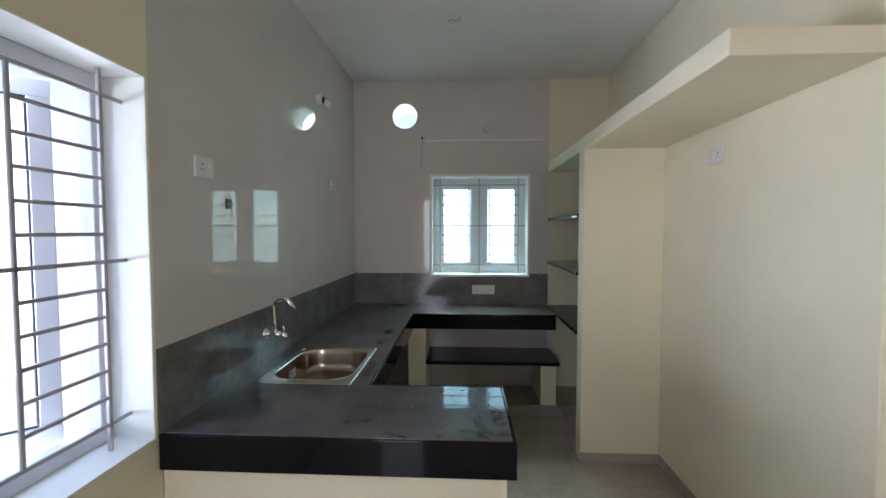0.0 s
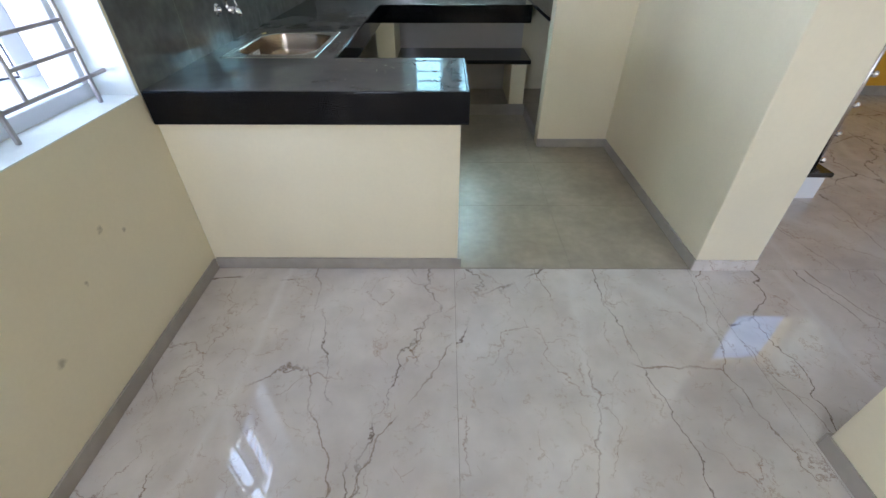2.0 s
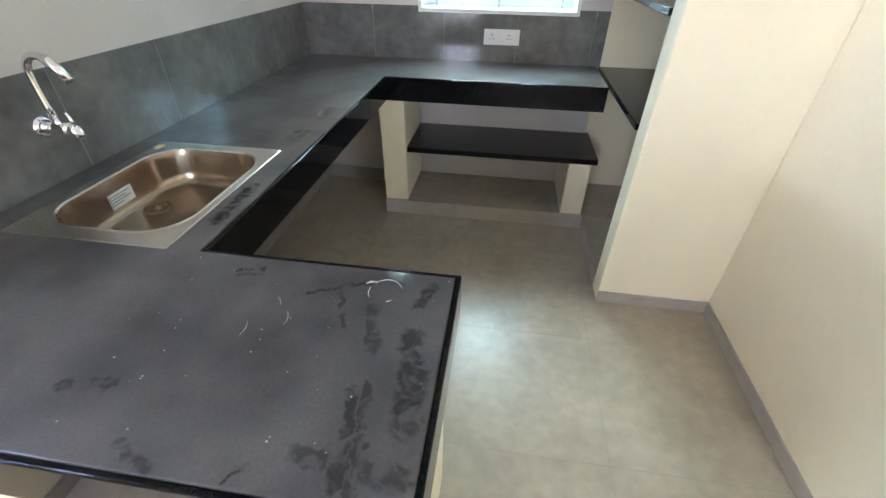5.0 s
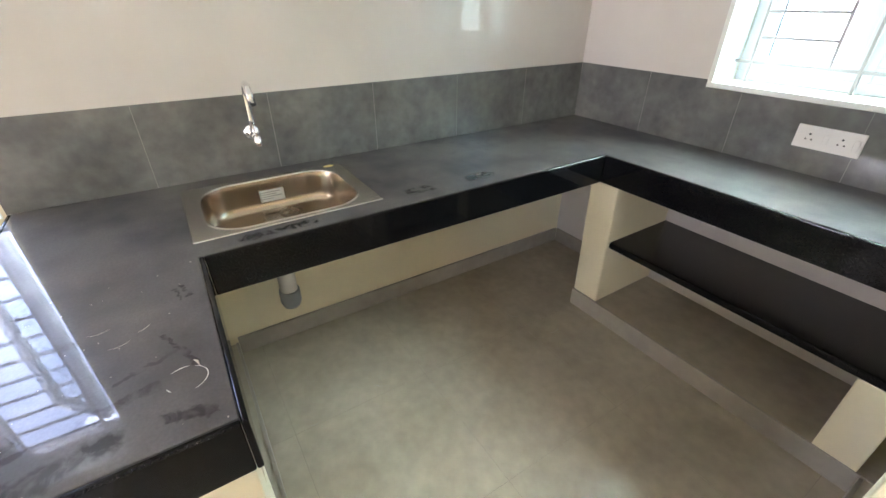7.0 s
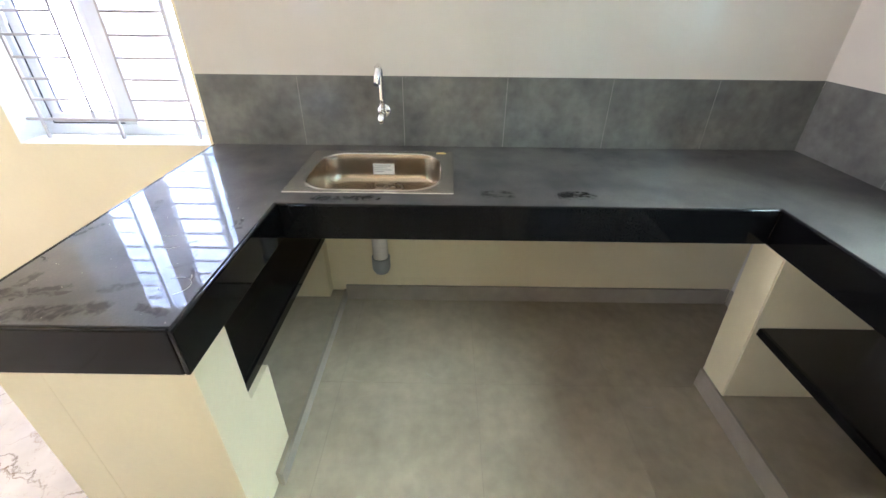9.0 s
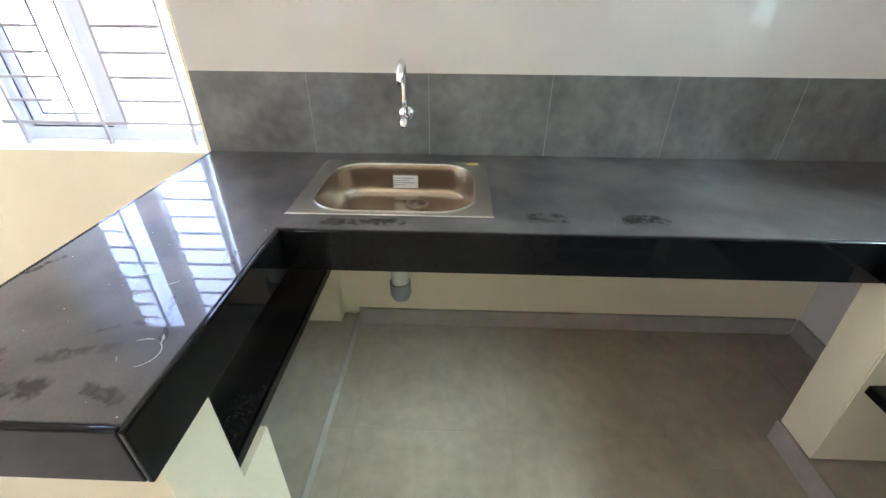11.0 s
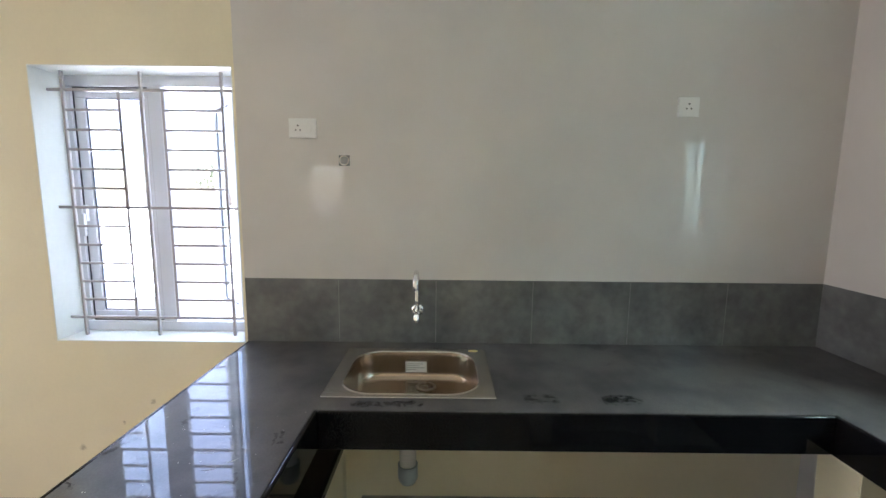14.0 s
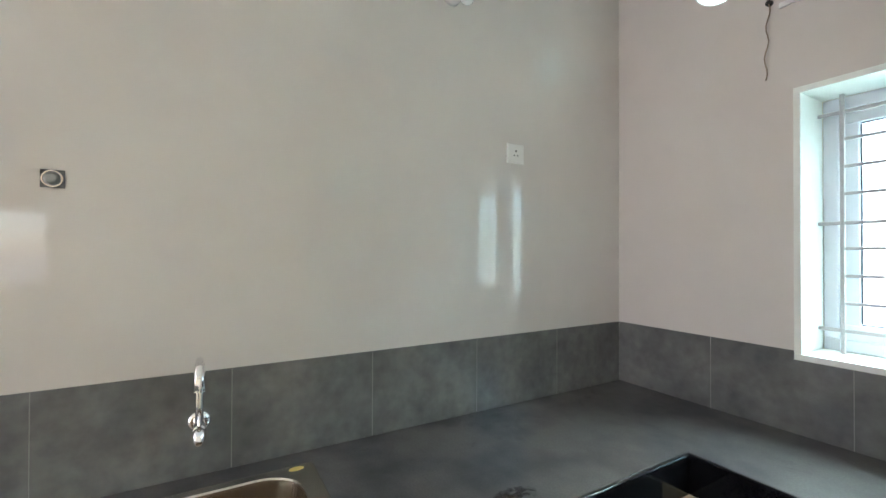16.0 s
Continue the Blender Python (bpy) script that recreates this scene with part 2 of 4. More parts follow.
GROUT = mat("pale_grout", (0.27, 0.27, 0.255), rough=0.9, vary=0.05)
GREYTILE = mat("matt_grey_floor_tile", (0.43, 0.380, 0.298), rough=0.30, vary=0.09, grain=18, stain=0.1, bump=0.015, second=(0.345, 0.302, 0.234), stain_scale=4)
SKIRT = mat("grey_skirting_tile", (0.40, 0.365, 0.318), rough=0.35, vary=0.07, grain=16, stain=0.08, bump=0.01)
GRANITE = mat("black_polished_granite", (0.006, 0.006, 0.007), rough=0.06, vary=0.25, grain=240, stain=0.1, bump=0.0, spec=0.2)
COUNTER = dusty("dusty_black_granite_top", (0.110, 0.104, 0.100), spec=0.32, rough=0.02, vary=0.12, grain=160, stain=0.2, bump=0.0, second=(0.05, 0.048, 0.052), stain_scale=5, rough_vary=0.4)
SHELFTOP = mat("dark_granite_shelf", (0.022, 0.019, 0.017), rough=0.22, vary=0.1, grain=120, stain=0.15, bump=0.0)
MARBLE = marble()
GASKET = mat("dark_rubber_gasket", (0.05, 0.055, 0.08), rough=0.6, vary=0.02, bump=0)
CAPMETAL = mat("dull_grey_metal", (0.30, 0.30, 0.28), rough=0.42, metal=0.5, vary=0.04, bump=0)
UPVC = mat("white_upvc", (0.68, 0.71, 0.76), rough=0.3, vary=0.01, stain=0.02)
BAR = mat("white_enamelled_steel", (0.43, 0.41, 0.42), rough=0.4, vary=0.02, stain=0.05)
PLASTIC = mat("white_plastic", (0.82, 0.81, 0.79), rough=0.25, vary=0.005, stain=0.01, bump=0)
BLACK = mat("black_plastic", (0.015, 0.015, 0.015), rough=0.4, vary=0.01, bump=0)
GREYPIPE = mat("grey_pvc", (0.28, 0.31, 0.33), rough=0.4, vary=0.03, bump=0)
STEEL = mat("brushed_stainless_steel", (0.62, 0.59, 0.55), rough=0.26, metal=1, vary=0.03, grain=70, stain=0.05, bump=0.004)
BOWLSTEEL = mat("polished_stainless_steel", (0.45, 0.37, 0.29), rough=0.24, metal=1, vary=0.04, grain=30, stain=0.12, bump=0.004)
DRAIN = mat("dull_drain_steel", (0.30, 0.24, 0.18), rough=0.38, metal=1, vary=0.1, grain=60, stain=0.2)
CHROME = mat("chrome", (0.85, 0.85, 0.86), rough=0.06, metal=1, vary=0.01, stain=0.02, bump=0)
FROST = mat("frosted_white_glass", (0.80, 0.82, 0.82), rough=0.12, vary=0.005, stain=0.01, bump=0)
PAPER = mat("white_paper_label", (0.78, 0.78, 0.76), rough=0.6, vary=0.02)
PLASTER = mat("dry_plaster", (0.46, 0.43, 0.38), rough=0.9, vary=0.1)
INK = mat("grey_print", (0.25, 0.25, 0.25), rough=0.6)
YELLOW = mat("yellow_sticker", (0.62, 0.47, 0.16), rough=0.5)
GLASS = glass("clear_glass")
EARTH = mat("pale_dry_earth", (0.36, 0.31, 0.255), rough=0.9, vary=0.15, grain=3, stain=0.15, bump=0.1, stain_scale=0.2)
LEAF = mat("foliage", (0.11, 0.14, 0.07), rough=0.6, vary=0.2, grain=8, stain=0.2)
BARK = mat("bark", (0.16, 0.12, 0.08), rough=0.9, vary=0.2, grain=20, bump=0.2)
RENDER_COAT = mat("outside_render", (0.7, 0.68, 0.62), rough=0.8)


# ---- builders ----
def box(bm, x0, x1, y0, y1, z0, z1):
    v = [bm.verts.new((x, y, z)) for x in (x0, x1) for y in (y0, y1) for z in (z0, z1)]
    return [bm.faces.new([v[i] for i in f]) for f in ((0, 1, 3, 2), (4, 6, 7, 5), (0, 4, 5, 1), (2, 3, 7, 6), (0, 2, 6, 4), (1, 5, 7, 3))]


def boxes(*all_boxes, bevel=0.0, segments=2):
    bm = bmesh.new()
    for b in all_boxes:
        box(bm, *b)
    if bevel:
        bmesh.ops.bevel(bm, geom=list(bm.edges), offset=bevel, segments=segments, affect="EDGES", profile=0.5)
    return bm


def cells(xs, ys, keep, z0, z1, bevel=0.0):
    """A slab over the cells (i, j) of a grid that keep(x, y) accepts, as one closed mesh."""
    bm = bmesh.new()
    got = {}

    def vert(x, y, z):
        return got.setdefault((x, y, z), None) or got.update({(x, y, z): bm.verts.new((x, y, z))}) or got[(x, y, z)]

    inside = {(i, j) for i in range(len(xs) - 1) for j in range(len(ys) - 1) if keep((xs[i] + xs[i + 1]) / 2, (ys[j] + ys[j + 1]) / 2)}
    for i, j in inside:
        a, b, c, d = xs[i], xs[i + 1], ys[j], ys[j + 1]
        bm.faces.new([vert(a, c, z1), vert(b, c, z1), vert(b, d, z1), vert(a, d, z1)])
        bm.faces.new([vert(a, d, z0), vert(b, d, z0), vert(b, c, z0), vert(a, c, z0)])
        for (di, dj), (p, q) in {(-1, 0): ((a, d), (a, c)), (1, 0): ((b, c), (b, d)), (0, -1): ((a, c), (b, c)), (0, 1): ((b, d), (a, d))}.items():
            if (i + di, j + dj) not in inside:
                bm.faces.new([vert(*p, z0), vert(*q, z0), vert(*q, z1), vert(*p, z1)])
    bmesh.ops.dissolve_limit(bm, angle_limit=0.01, verts=list(bm.verts), edges=list(bm.edges))
    if bevel:
        sharp = [e for e in bm.edges if len(e.link_faces) == 2 and e.calc_face_angle(0) > 0.5]
        bmesh.ops.bevel(bm, geom=sharp, offset=bevel, segments=2, affect="EDGES", profile=0.5)
    return bm


def rounded(x0, x1, y0, y1, r, n=8):
    """The corners of a rounded rectangle, anticlockwise."""
    out = []
    for cx, cy, a0 in ((x1 - r, y1 - r, 0), (x0 + r, y1 - r, 90), (x0 + r, y0 + r, 180), (x1 - r, y0 + r, 270)):
        for k in range(n + 1):
            a = radians(a0 + 90 * k / n)
            out.append((cx + r * math.cos(a), cy + r * math.sin(a)))
    return out


def loft(bm, rings, close=True, cap0=False, cap1=False):
    rows = [[bm.verts.new(p) for p in ring] for ring in rings]
    for a, b in zip(rows, rows[1:]):
        n = len(a)
        for k in range(n if close else n - 1):
            bm.faces.new([a[k], a[(k + 1) % n], b[(k + 1) % n], b[k]])
    if cap0:
        bm.faces.new(rows[0][::-1])
    if cap1:
        bm.faces.new(rows[-1])
    return rows


def tube(points, radius, n=12, radii=None):
    bm = bmesh.new()
    pts = [Vector(p) for p in points]
    rings = []
    side = None
    for k, p in enumerate(pts):
        d = (pts[min(k + 1, len(pts) - 1)] - pts[max(k - 1, 0)]).normalized()
        if side is None:
            side = d.orthogonal().normalized()
        side = (side - d * side.dot(d)).normalized()
        up = d.cross(side)
        r = radii[k] if radii else radius
        rings.append([p + r * (math.cos(2 * math.pi * i / n) * side + math.sin(2 * math.pi * i / n) * up) for i in range(n)])
    loft(bm, rings, cap0=True, cap1=True)
    for f in bm.faces:
        f.smooth = len(f.verts) == 4
    return bm


def link(name, bm, material, smooth=False):
    me = bpy.data.meshes.new(name)
    bmesh.ops.recalc_face_normals(bm, faces=list(bm.faces))
    if smooth:
        for f in bm.faces:
            f.smooth = True
    bm.to_mesh(me)
    bm.free()
    me.materials.append(material)
    return new(name, me)


WORLD = {}


def thing(name, place, label, category, group="", kind=""):
    """An empty at the thing's base, to carry its parts."""
    ob = new(name)
    ob.empty_display_size = 0.05
    ob.matrix_basis = Matrix.Translation(place)
    WORLD[ob.name] = ob.matrix_basis.copy()
    return tagged(ob, label, category, group, kind)


def part(name, bm, material, parent, label="", smooth=False):
    ob = link(name, bm, material, smooth)
    ob.parent = parent
    ob.matrix_parent_inverse = WORLD.get(parent.name, Matrix()).inverted()
    if label:
        ob["label"] = label
    return ob


def structure(name, bm, material, label, category):
    return tagged(link(name, bm, material), label, category, kind="structure")


def solid(name, bm, material, label, category, group="", smooth=False):
    return tagged(link(name, bm, material, smooth), label, category, group)


def moved(bm, m):
    bmesh.ops.transform(bm, matrix=m, verts=list(bm.verts))
    return bm


# ---- measures of the place ----
BACK, TOP = 2.672, 3.04
EAST = 2.414
SKIRTING = 0.065
HOLE_X, HOLE_Z, HOLE_R = 0.50, 2.703, 0.122
WIN_N = (0.757, 1.683, 1.174, 2.126)
WIN_W = (-0.90, -0.010, 0.876, 2.121)


def pierced(bm, cx, cz, half, r, y0, y1, n=40):
    """A square plate with a round hole, lying across the y axis."""
    square, circle = [], []
    for k in range(n):
        a = 2 * math.pi * k / n
        c, s = math.cos(a), math.sin(a)
        m = max(abs(c), abs(s))
        square.append((cx + half * c / m, cz + half * s / m))
        circle.append((cx + r * c, cz + r * s))
    loft(bm, [[(x, y0, z) for x, z in square], [(x, y0, z) for x, z in circle], [(x, y1, z) for x, z in circle], [(x, y1, z) for x, z in square]])


def wall_with_openings(x0, x1, y0, y1):
    """The north wall or its tile skin, round the window and the round vent."""
    bm = bmesh.new()
    a, b, c, d = WIN_N
    q = 0.2
    hx0, hx1, hz0, hz1 = HOLE_X - q, HOLE_X + q, HOLE_Z - q, HOLE_Z + q
    box(bm, x0, a, y0, y1, 0, hz0)
    box(bm, x0, hx0, y0, y1, hz0, hz1)
    box(bm, hx1, a, y0, y1, hz0, hz1)
    box(bm, x0, a, y0, y1, hz1, TOP)
    box(bm, a, b, y0, y1, 0, c)
    box(bm, a, b, y0, y1, d, TOP)
    box(bm, b, x1, y0, y1, 0, TOP)
    pierced(bm, HOLE_X, HOLE_Z, q, HOLE_R, y0, y1)
    return bm


def loft_body():
    bm = bmesh.new()
    plan = [(1.908, 0.006), (EAST, 0.006), (EAST, BACK), (1.868, BACK)]
    loft(bm, [[(x, y, z) for x, y in plan] for z in (2.157, 2.245)], cap0=True, cap1=True)
    bmesh.ops.bevel(bm, geom=list(bm.edges), offset=0.006, segments=2, affect="EDGES", profile=0.5)
    return bm


def build_shell():
    a, b, c, d = WIN_W
    bm = boxes((-0.23, 0, -3.6, a, 0, TOP), (-0.23, 0, a, b, 0, c), (-0.23, 0, a, b, d, TOP), (-0.23, 0, b, 0.0, 0, TOP), (-0.23, -0.008, 0, 2.98, 0, TOP), (-0.008, 0, 0, 0.02, 0, 0.757))
    structure("wall_west", bm, CREAM, "cream painted wall with a white window recess", "wall")
    structure("wall_north", wall_with_openings(-0.008, 2.722, BACK + 0.008, 2.98), CREAM, "cream painted kitchen wall behind the tiles", "wall")
    structure("wall_east", boxes((EAST, 2.722, 0.010, BACK + 0.008, 0, TOP), bevel=0.006), CREAM, "cream painted kitchen side wall with free end", "wall")
    structure("wall_east_front", boxes((2.424, 2.722, -3.6, -0.90, 0, TOP), bevel=0.006), CREAM, "cream painted wall beside the hall opening", "wall")
    structure("ceiling", boxes((-0.23, 2.722, -3.75, 2.98, TOP, TOP + 0.15)), CEILING, "white painted kitchen ceiling", "ceiling")
    # tile skin
    structure("wall_tiles_west", boxes((-0.008, 0, 0, BACK + 0.008, 1.188, TOP)), WALLTILE, "glossy greige glazed wall tiling", "wall tiles")
    bm = wall_with_openings(0, 1.877, BACK, BACK + 0.008)
    structure("wall_tiles_north", bm, WALLTILE, "glossy greige glazed tiling round the small window", "wall tiles")
    # hall and front of the room
    # unseen south wall; its two openings are invented to steer light inside
    bm = boxes((-0.23, 0.04, -3.75, -3.6, 0, TOP), (0.6, 4.2, -3.75, -3.6, 0, TOP), (5.8, 6.75, -3.75, -3.6, 0, TOP), (0.04, 0.6, -3.75, -3.6, 2.35, TOP), (0.04, 0.6, -3.75, -3.6, 0, 0.65), (4.2, 5.8, -3.75, -3.6, 2.35, TOP), (4.2, 5.8, -3.75, -3.6, 0, 0.65))
    structure("wall_south", bm, CREAM, "unseen cream painted wall behind the walk with two openings added for light", "wall")
    bm = boxes((6.6, 6.75, -3.6, -1.75, 0, 3.04), (6.6, 6.75, -1.12, 2.95, 0, 3.04), (6.6, 6.75, -1.75, -1.12, 0, 1.1), (6.6, 6.75, -1.75, -1.12, 2.1, 3.04), (6.6, 6.75, 0.6, 2.95, 3.04, 5.8))
    structure("wall_hall_east", bm, CREAM, "cream painted far wall of the hall", "wall")
    bm = boxes((2.722, 6.6, 2.8, 2.95, 0, 3.3), (2.722, 5.6, 2.8, 2.95, 3.3, 4.5), (6.5, 6.6, 2.8, 2.95, 3.3, 4.5), (2.722, 6.6, 2.8, 2.95, 4.5, 5.8))
    structure("wall_hall_north", bm, OCHRE, "ochre yellow painted stair hall wall", "wall")
    structure("ceiling_hall", boxes((2.722, 6.75, -3.75, 0.6, 3.04, 3.19), (2.57, 6.75, 0.45, 2.95, 5.8, 5.95)), CEILING, "white painted hall ceiling", "ceiling")
    structure("wall_stair_upper", boxes((2.57, 2.722, 0.6, 2.95, 3.19, 5.8), (2.57, 6.6, 0.45, 0.6, 3.19, 5.8)), CREAM, "cream painted upper stair wall", "wall")
    # west window recess lining: pale sill, jambs and head
    e = 0.004
    ob = thing("window_recess_west", (0, (a + b) / 2, c), "white painted plaster lining of the window recess", "window recess", kind="structure")
    for name, bit in (("sill", (-0.15, -0.001, a, b, c, c + e)), ("head", (-0.15, -0.001, a, b, d - e, d)), ("jamb", (-0.15, -0.001, a, a + e, c + e, d - e)), ("jamb", (-0.15, -0.001, b - e, b, c + e, d - e))):
        part(name, boxes(bit), REVEAL, ob)
    a, b, c, d = WIN_N
    y0, y1 = BACK - 0.004, BACK + 0.19
    t = 0.018
    ob = thing("window_recess_north", ((a + b) / 2, BACK, c), "pale painted lining of the small window recess", "window recess", kind="structure")
    for name, bit in (("sill", (a - t, b + t, y0, y1, c - t, c + 0.004)), ("head", (a - t, b + t, y0, y1, d - 0.004, d + t)), ("jamb", (a - t, a + 0.004, y0, y1, c + 0.004, d - 0.004)), ("jamb", (b - 0.004, b + t, y0, y1, c + 0.004, d - 0.004))):
        part(name, boxes(bit, bevel=0.002), REVEAL, ob)
    bm = bmesh.new()
    ring = [[(HOLE_X + r * math.cos(2 * math.pi * k / 40), y, HOLE_Z + r * math.sin(2 * math.pi * k / 40)) for k in range(40)] for r, y in ((HOLE_R - 0.005, BACK - 0.002), (HOLE_R - 0.005, 2.985), (HOLE_R, 2.985), (HOLE_R, BACK - 0.002), (HOLE_R - 0.005, BACK - 0.002))]
    loft(bm, ring)
    structure("vent_opening", bm, REVEAL, "round white-lined vent opening in the wall", "vent")
    # loft slab and the partition that carries it
    structure("loft_slab", loft_body(), CREAM, "cream painted concrete loft slab along the wall", "loft")
    structure("wall_partition", boxes((1.879, EAST, 1.503, 1.62, 0, 2.157), bevel=0.006), CREAM, "cream painted partition beside the shelf niche", "wall")
    # skirtings
    s, h = 0.010, SKIRTING
    for name, b in (("baseboard_west", (0, s, -3.6, 0.02 - s, 0, h)), ("baseboard_peninsula", (s, 1.241, 0.02 - s, 0.02, 0, h)), ("baseboard_east", (EAST - s, EAST, 0.010, 1.503 - s, 0, h)),
                    ("baseboard_partition", (1.879, EAST, 1.503 - s, 1.503, 0, h)), ("baseboard_wall_end", (EAST - s, 2.722, 0.0, 0.010, 0, h)), ("baseboard_front", (2.424 - s, 2.424, -3.6, -0.90, 0, h)),
                    ("baseboard_front_end", (2.424 - s, 2.722, -0.90, -0.89, 0, h)), ("baseboard_counter", (-0.004, s, 0.526, 2.66, 0, 0.095)), ("baseboard_hall", (3.54, 6.6, 2.79, 2.8, 0, 0.09)),
                    ("baseboard_counter_back", (s, 0.584, 2.66, 2.672, 0, 0.095))):
        structure(name, boxes(b, bevel=0.0015, segments=1), MARBLE if name == "baseboard_wall_end" else SKIRT, "grey tile skirting along the wall foot", "skirting")


def build_plinths():
    structure("plinth_peninsula", boxes((0.0, 1.06, 0.14, 0.513, 0, 0.06), bevel=0.002), GREYTILE, "raised grey tiled plinth under the peninsula", "plinth")
    structure("plinth_peninsula_edge", boxes((0.0, 1.07, 0.513, 0.525, 0, 0.066), bevel=0.002), SKIRT, "grey tile edging of the plinth", "plinth edge")
    structure("plinth_back", boxes((0.596, 2.414, 2.210, BACK + 0.008, 0, 0.092), bevel=0.002), GREYTILE, "raised grey tiled plinth under the back counter", "plinth")
    structure("plinth_back_edge", boxes((0.584, 1.877, 2.198, 2.210, 0, 0.099), (0.584, 0.596, 2.210, 2.66, 0, 0.099), bevel=0.002), SKIRT, "pale grey tile edging of the plinth", "plinth edge")
    structure("plinth_niche", boxes((1.889, EAST, 1.62, 2.210, 0, 0.088), bevel=0.002), GREYTILE, "raised grey tiled plinth in the shelf niche", "plinth")
    structure("plinth_niche_edge", boxes((1.877, 1.889, 1.620, 2.198, 0, 0.095), bevel=0.002), SKIRT, "grey tile edging of the niche plinth", "plinth edge")
    # masonry under the counters
    bm = boxes((0, 1.222, 0.02, 0.14, 0, 0.757), bevel=0.004)
    structure("wall_peninsula", bm, CREAM, "cream painted low wall under the peninsula", "wall")
    bm = bmesh.new()
    profile = [(1.222, 0), (0.92, 0), (0.92, 0.437), (1.06, 0.437), (1.065, 0.757), (1.222, 0.757)]
    loft(bm, [[(x, y, z) for x, z in profile] for y in (0.14, 0.497)], cap0=True, cap1=True)
    structure("pier_peninsula", bm, CREAM, "cream painted stepped pier under the peninsula end", "pier")
    structure("pier_west", boxes((0, 0.07, 0.14, 0.45, 0.06, 0.437), bevel=0.004), CREAM, "small cream painted pier carrying the shelf", "pier")
    bm = bmesh.new()
    loft(bm, [[(0.588, y, z), (0.738, y, z), (0.738, BACK + 0.008, z), (0.588, BACK + 0.008, z)] for y, z in ((2.205, 0.0985), (2.178, 0.757))], cap0=True, cap1=True)
    bmesh.ops.bevel(bm, geom=list(bm.edges), offset=0.004, segments=2, affect="EDGES")
    structure("pier_back", bm, CREAM, "cream painted pier under the back counter", "pier")
    structure("pier_back_low", boxes((1.732, 1.864, 2.204, BACK + 0.008, 0.092, 0.437), bevel=0.004), CREAM, "low cream painted pier under the shelf", "pier")


def build_counter():
    ob = thing("kitchen_counter", (0.6, 1.2, 0.757), "U-shaped dusty black granite kitchen countertop with deep polished fascia", "countertop")
    e = 0.013  # width of the bare polished border
    xs = [0.0, 0.112, 0.534, 0.641 - e, 1.254 - e, 1.852]
    ys = [e, 0.516 - e, 0.525, 1.075, 2.177 + e, BACK]

    def keep(x, y):
        if 0.112 < x < 0.534 and 0.525 < y < 1.075:
            return False
        return y < 0.516 - e and x < 1.254 - e or x < 0.641 - e or y > 2.177 + e

    part("worktop", cells(xs, ys, keep, CT - 0.020, CT, 0.0022), COUNTER, ob)
    z0, z1 = 0.757, CT - 0.0012
    for b in ((0.001, 1.254, 0.0, e - 0.0006, z0, z1), (1.254 - e + 0.0006, 1.254, e, 0.516 - e, z0, z1), (0.641 - e + 0.0006, 1.254, 0.516 - e + 0.0006, 0.516, z0, z1),
              (0.641 - e + 0.0006, 0.641, 0.5165, 2.1765, z0, z1), (0.641 - e + 0.0006, 1.852, 2.177, 2.177 + e - 0.0006, z0, z1)):
        part("fascia", boxes(b, bevel=0.004, segments=3), GRANITE, ob, "polished black granite fascia")

    def shelf(x0, x1, y0, y1, z0, z1, edge, label):
        """A stone slab with a polished strip along its open edge: edge is '+y', '-y' or '-x'."""
        ob = thing("granite_shelf", ((x0 + x1) / 2, (y0 + y1) / 2, z0), label, "shelf", "granite shelves")
        e = 0.014
        slab = [x0, x1, y0, y1, z0, z1 - 0.0008]
        strip = [x0, x1, y0, y1, z0 - 0.001, z1]
        i, k, sign = {"+y": (3, 2, -1), "-y": (2, 3, 1), "-x": (0, 1, 1)}[edge]
        slab[i] += sign * e
        strip[k] = slab[i]
        part("slab", boxes(tuple(slab)), SHELFTOP, ob)
        part("polished_edge", boxes(tuple(strip), bevel=0.003), GRANITE, ob, "polished black stone edge")

    shelf(0.0, 1.062, 0.142, 0.478, 0.437, 0.472, "+y", "black granite shelf under the peninsula counter")
    shelf(0.740, 1.896, 2.208, BACK + 0.006, 0.437, 0.467, "-y", "black granite shelf under the back counter")
    for z, label in ((1.722, "thin black granite shelf high in the niche"), (1.313, "thin black granite shelf in the niche"), (CT, "black granite shelf at counter height in the niche")):
        shelf(1.868, EAST - 0.002, 1.622, BACK + 0.006, z - 0.026, z, "-x", label)


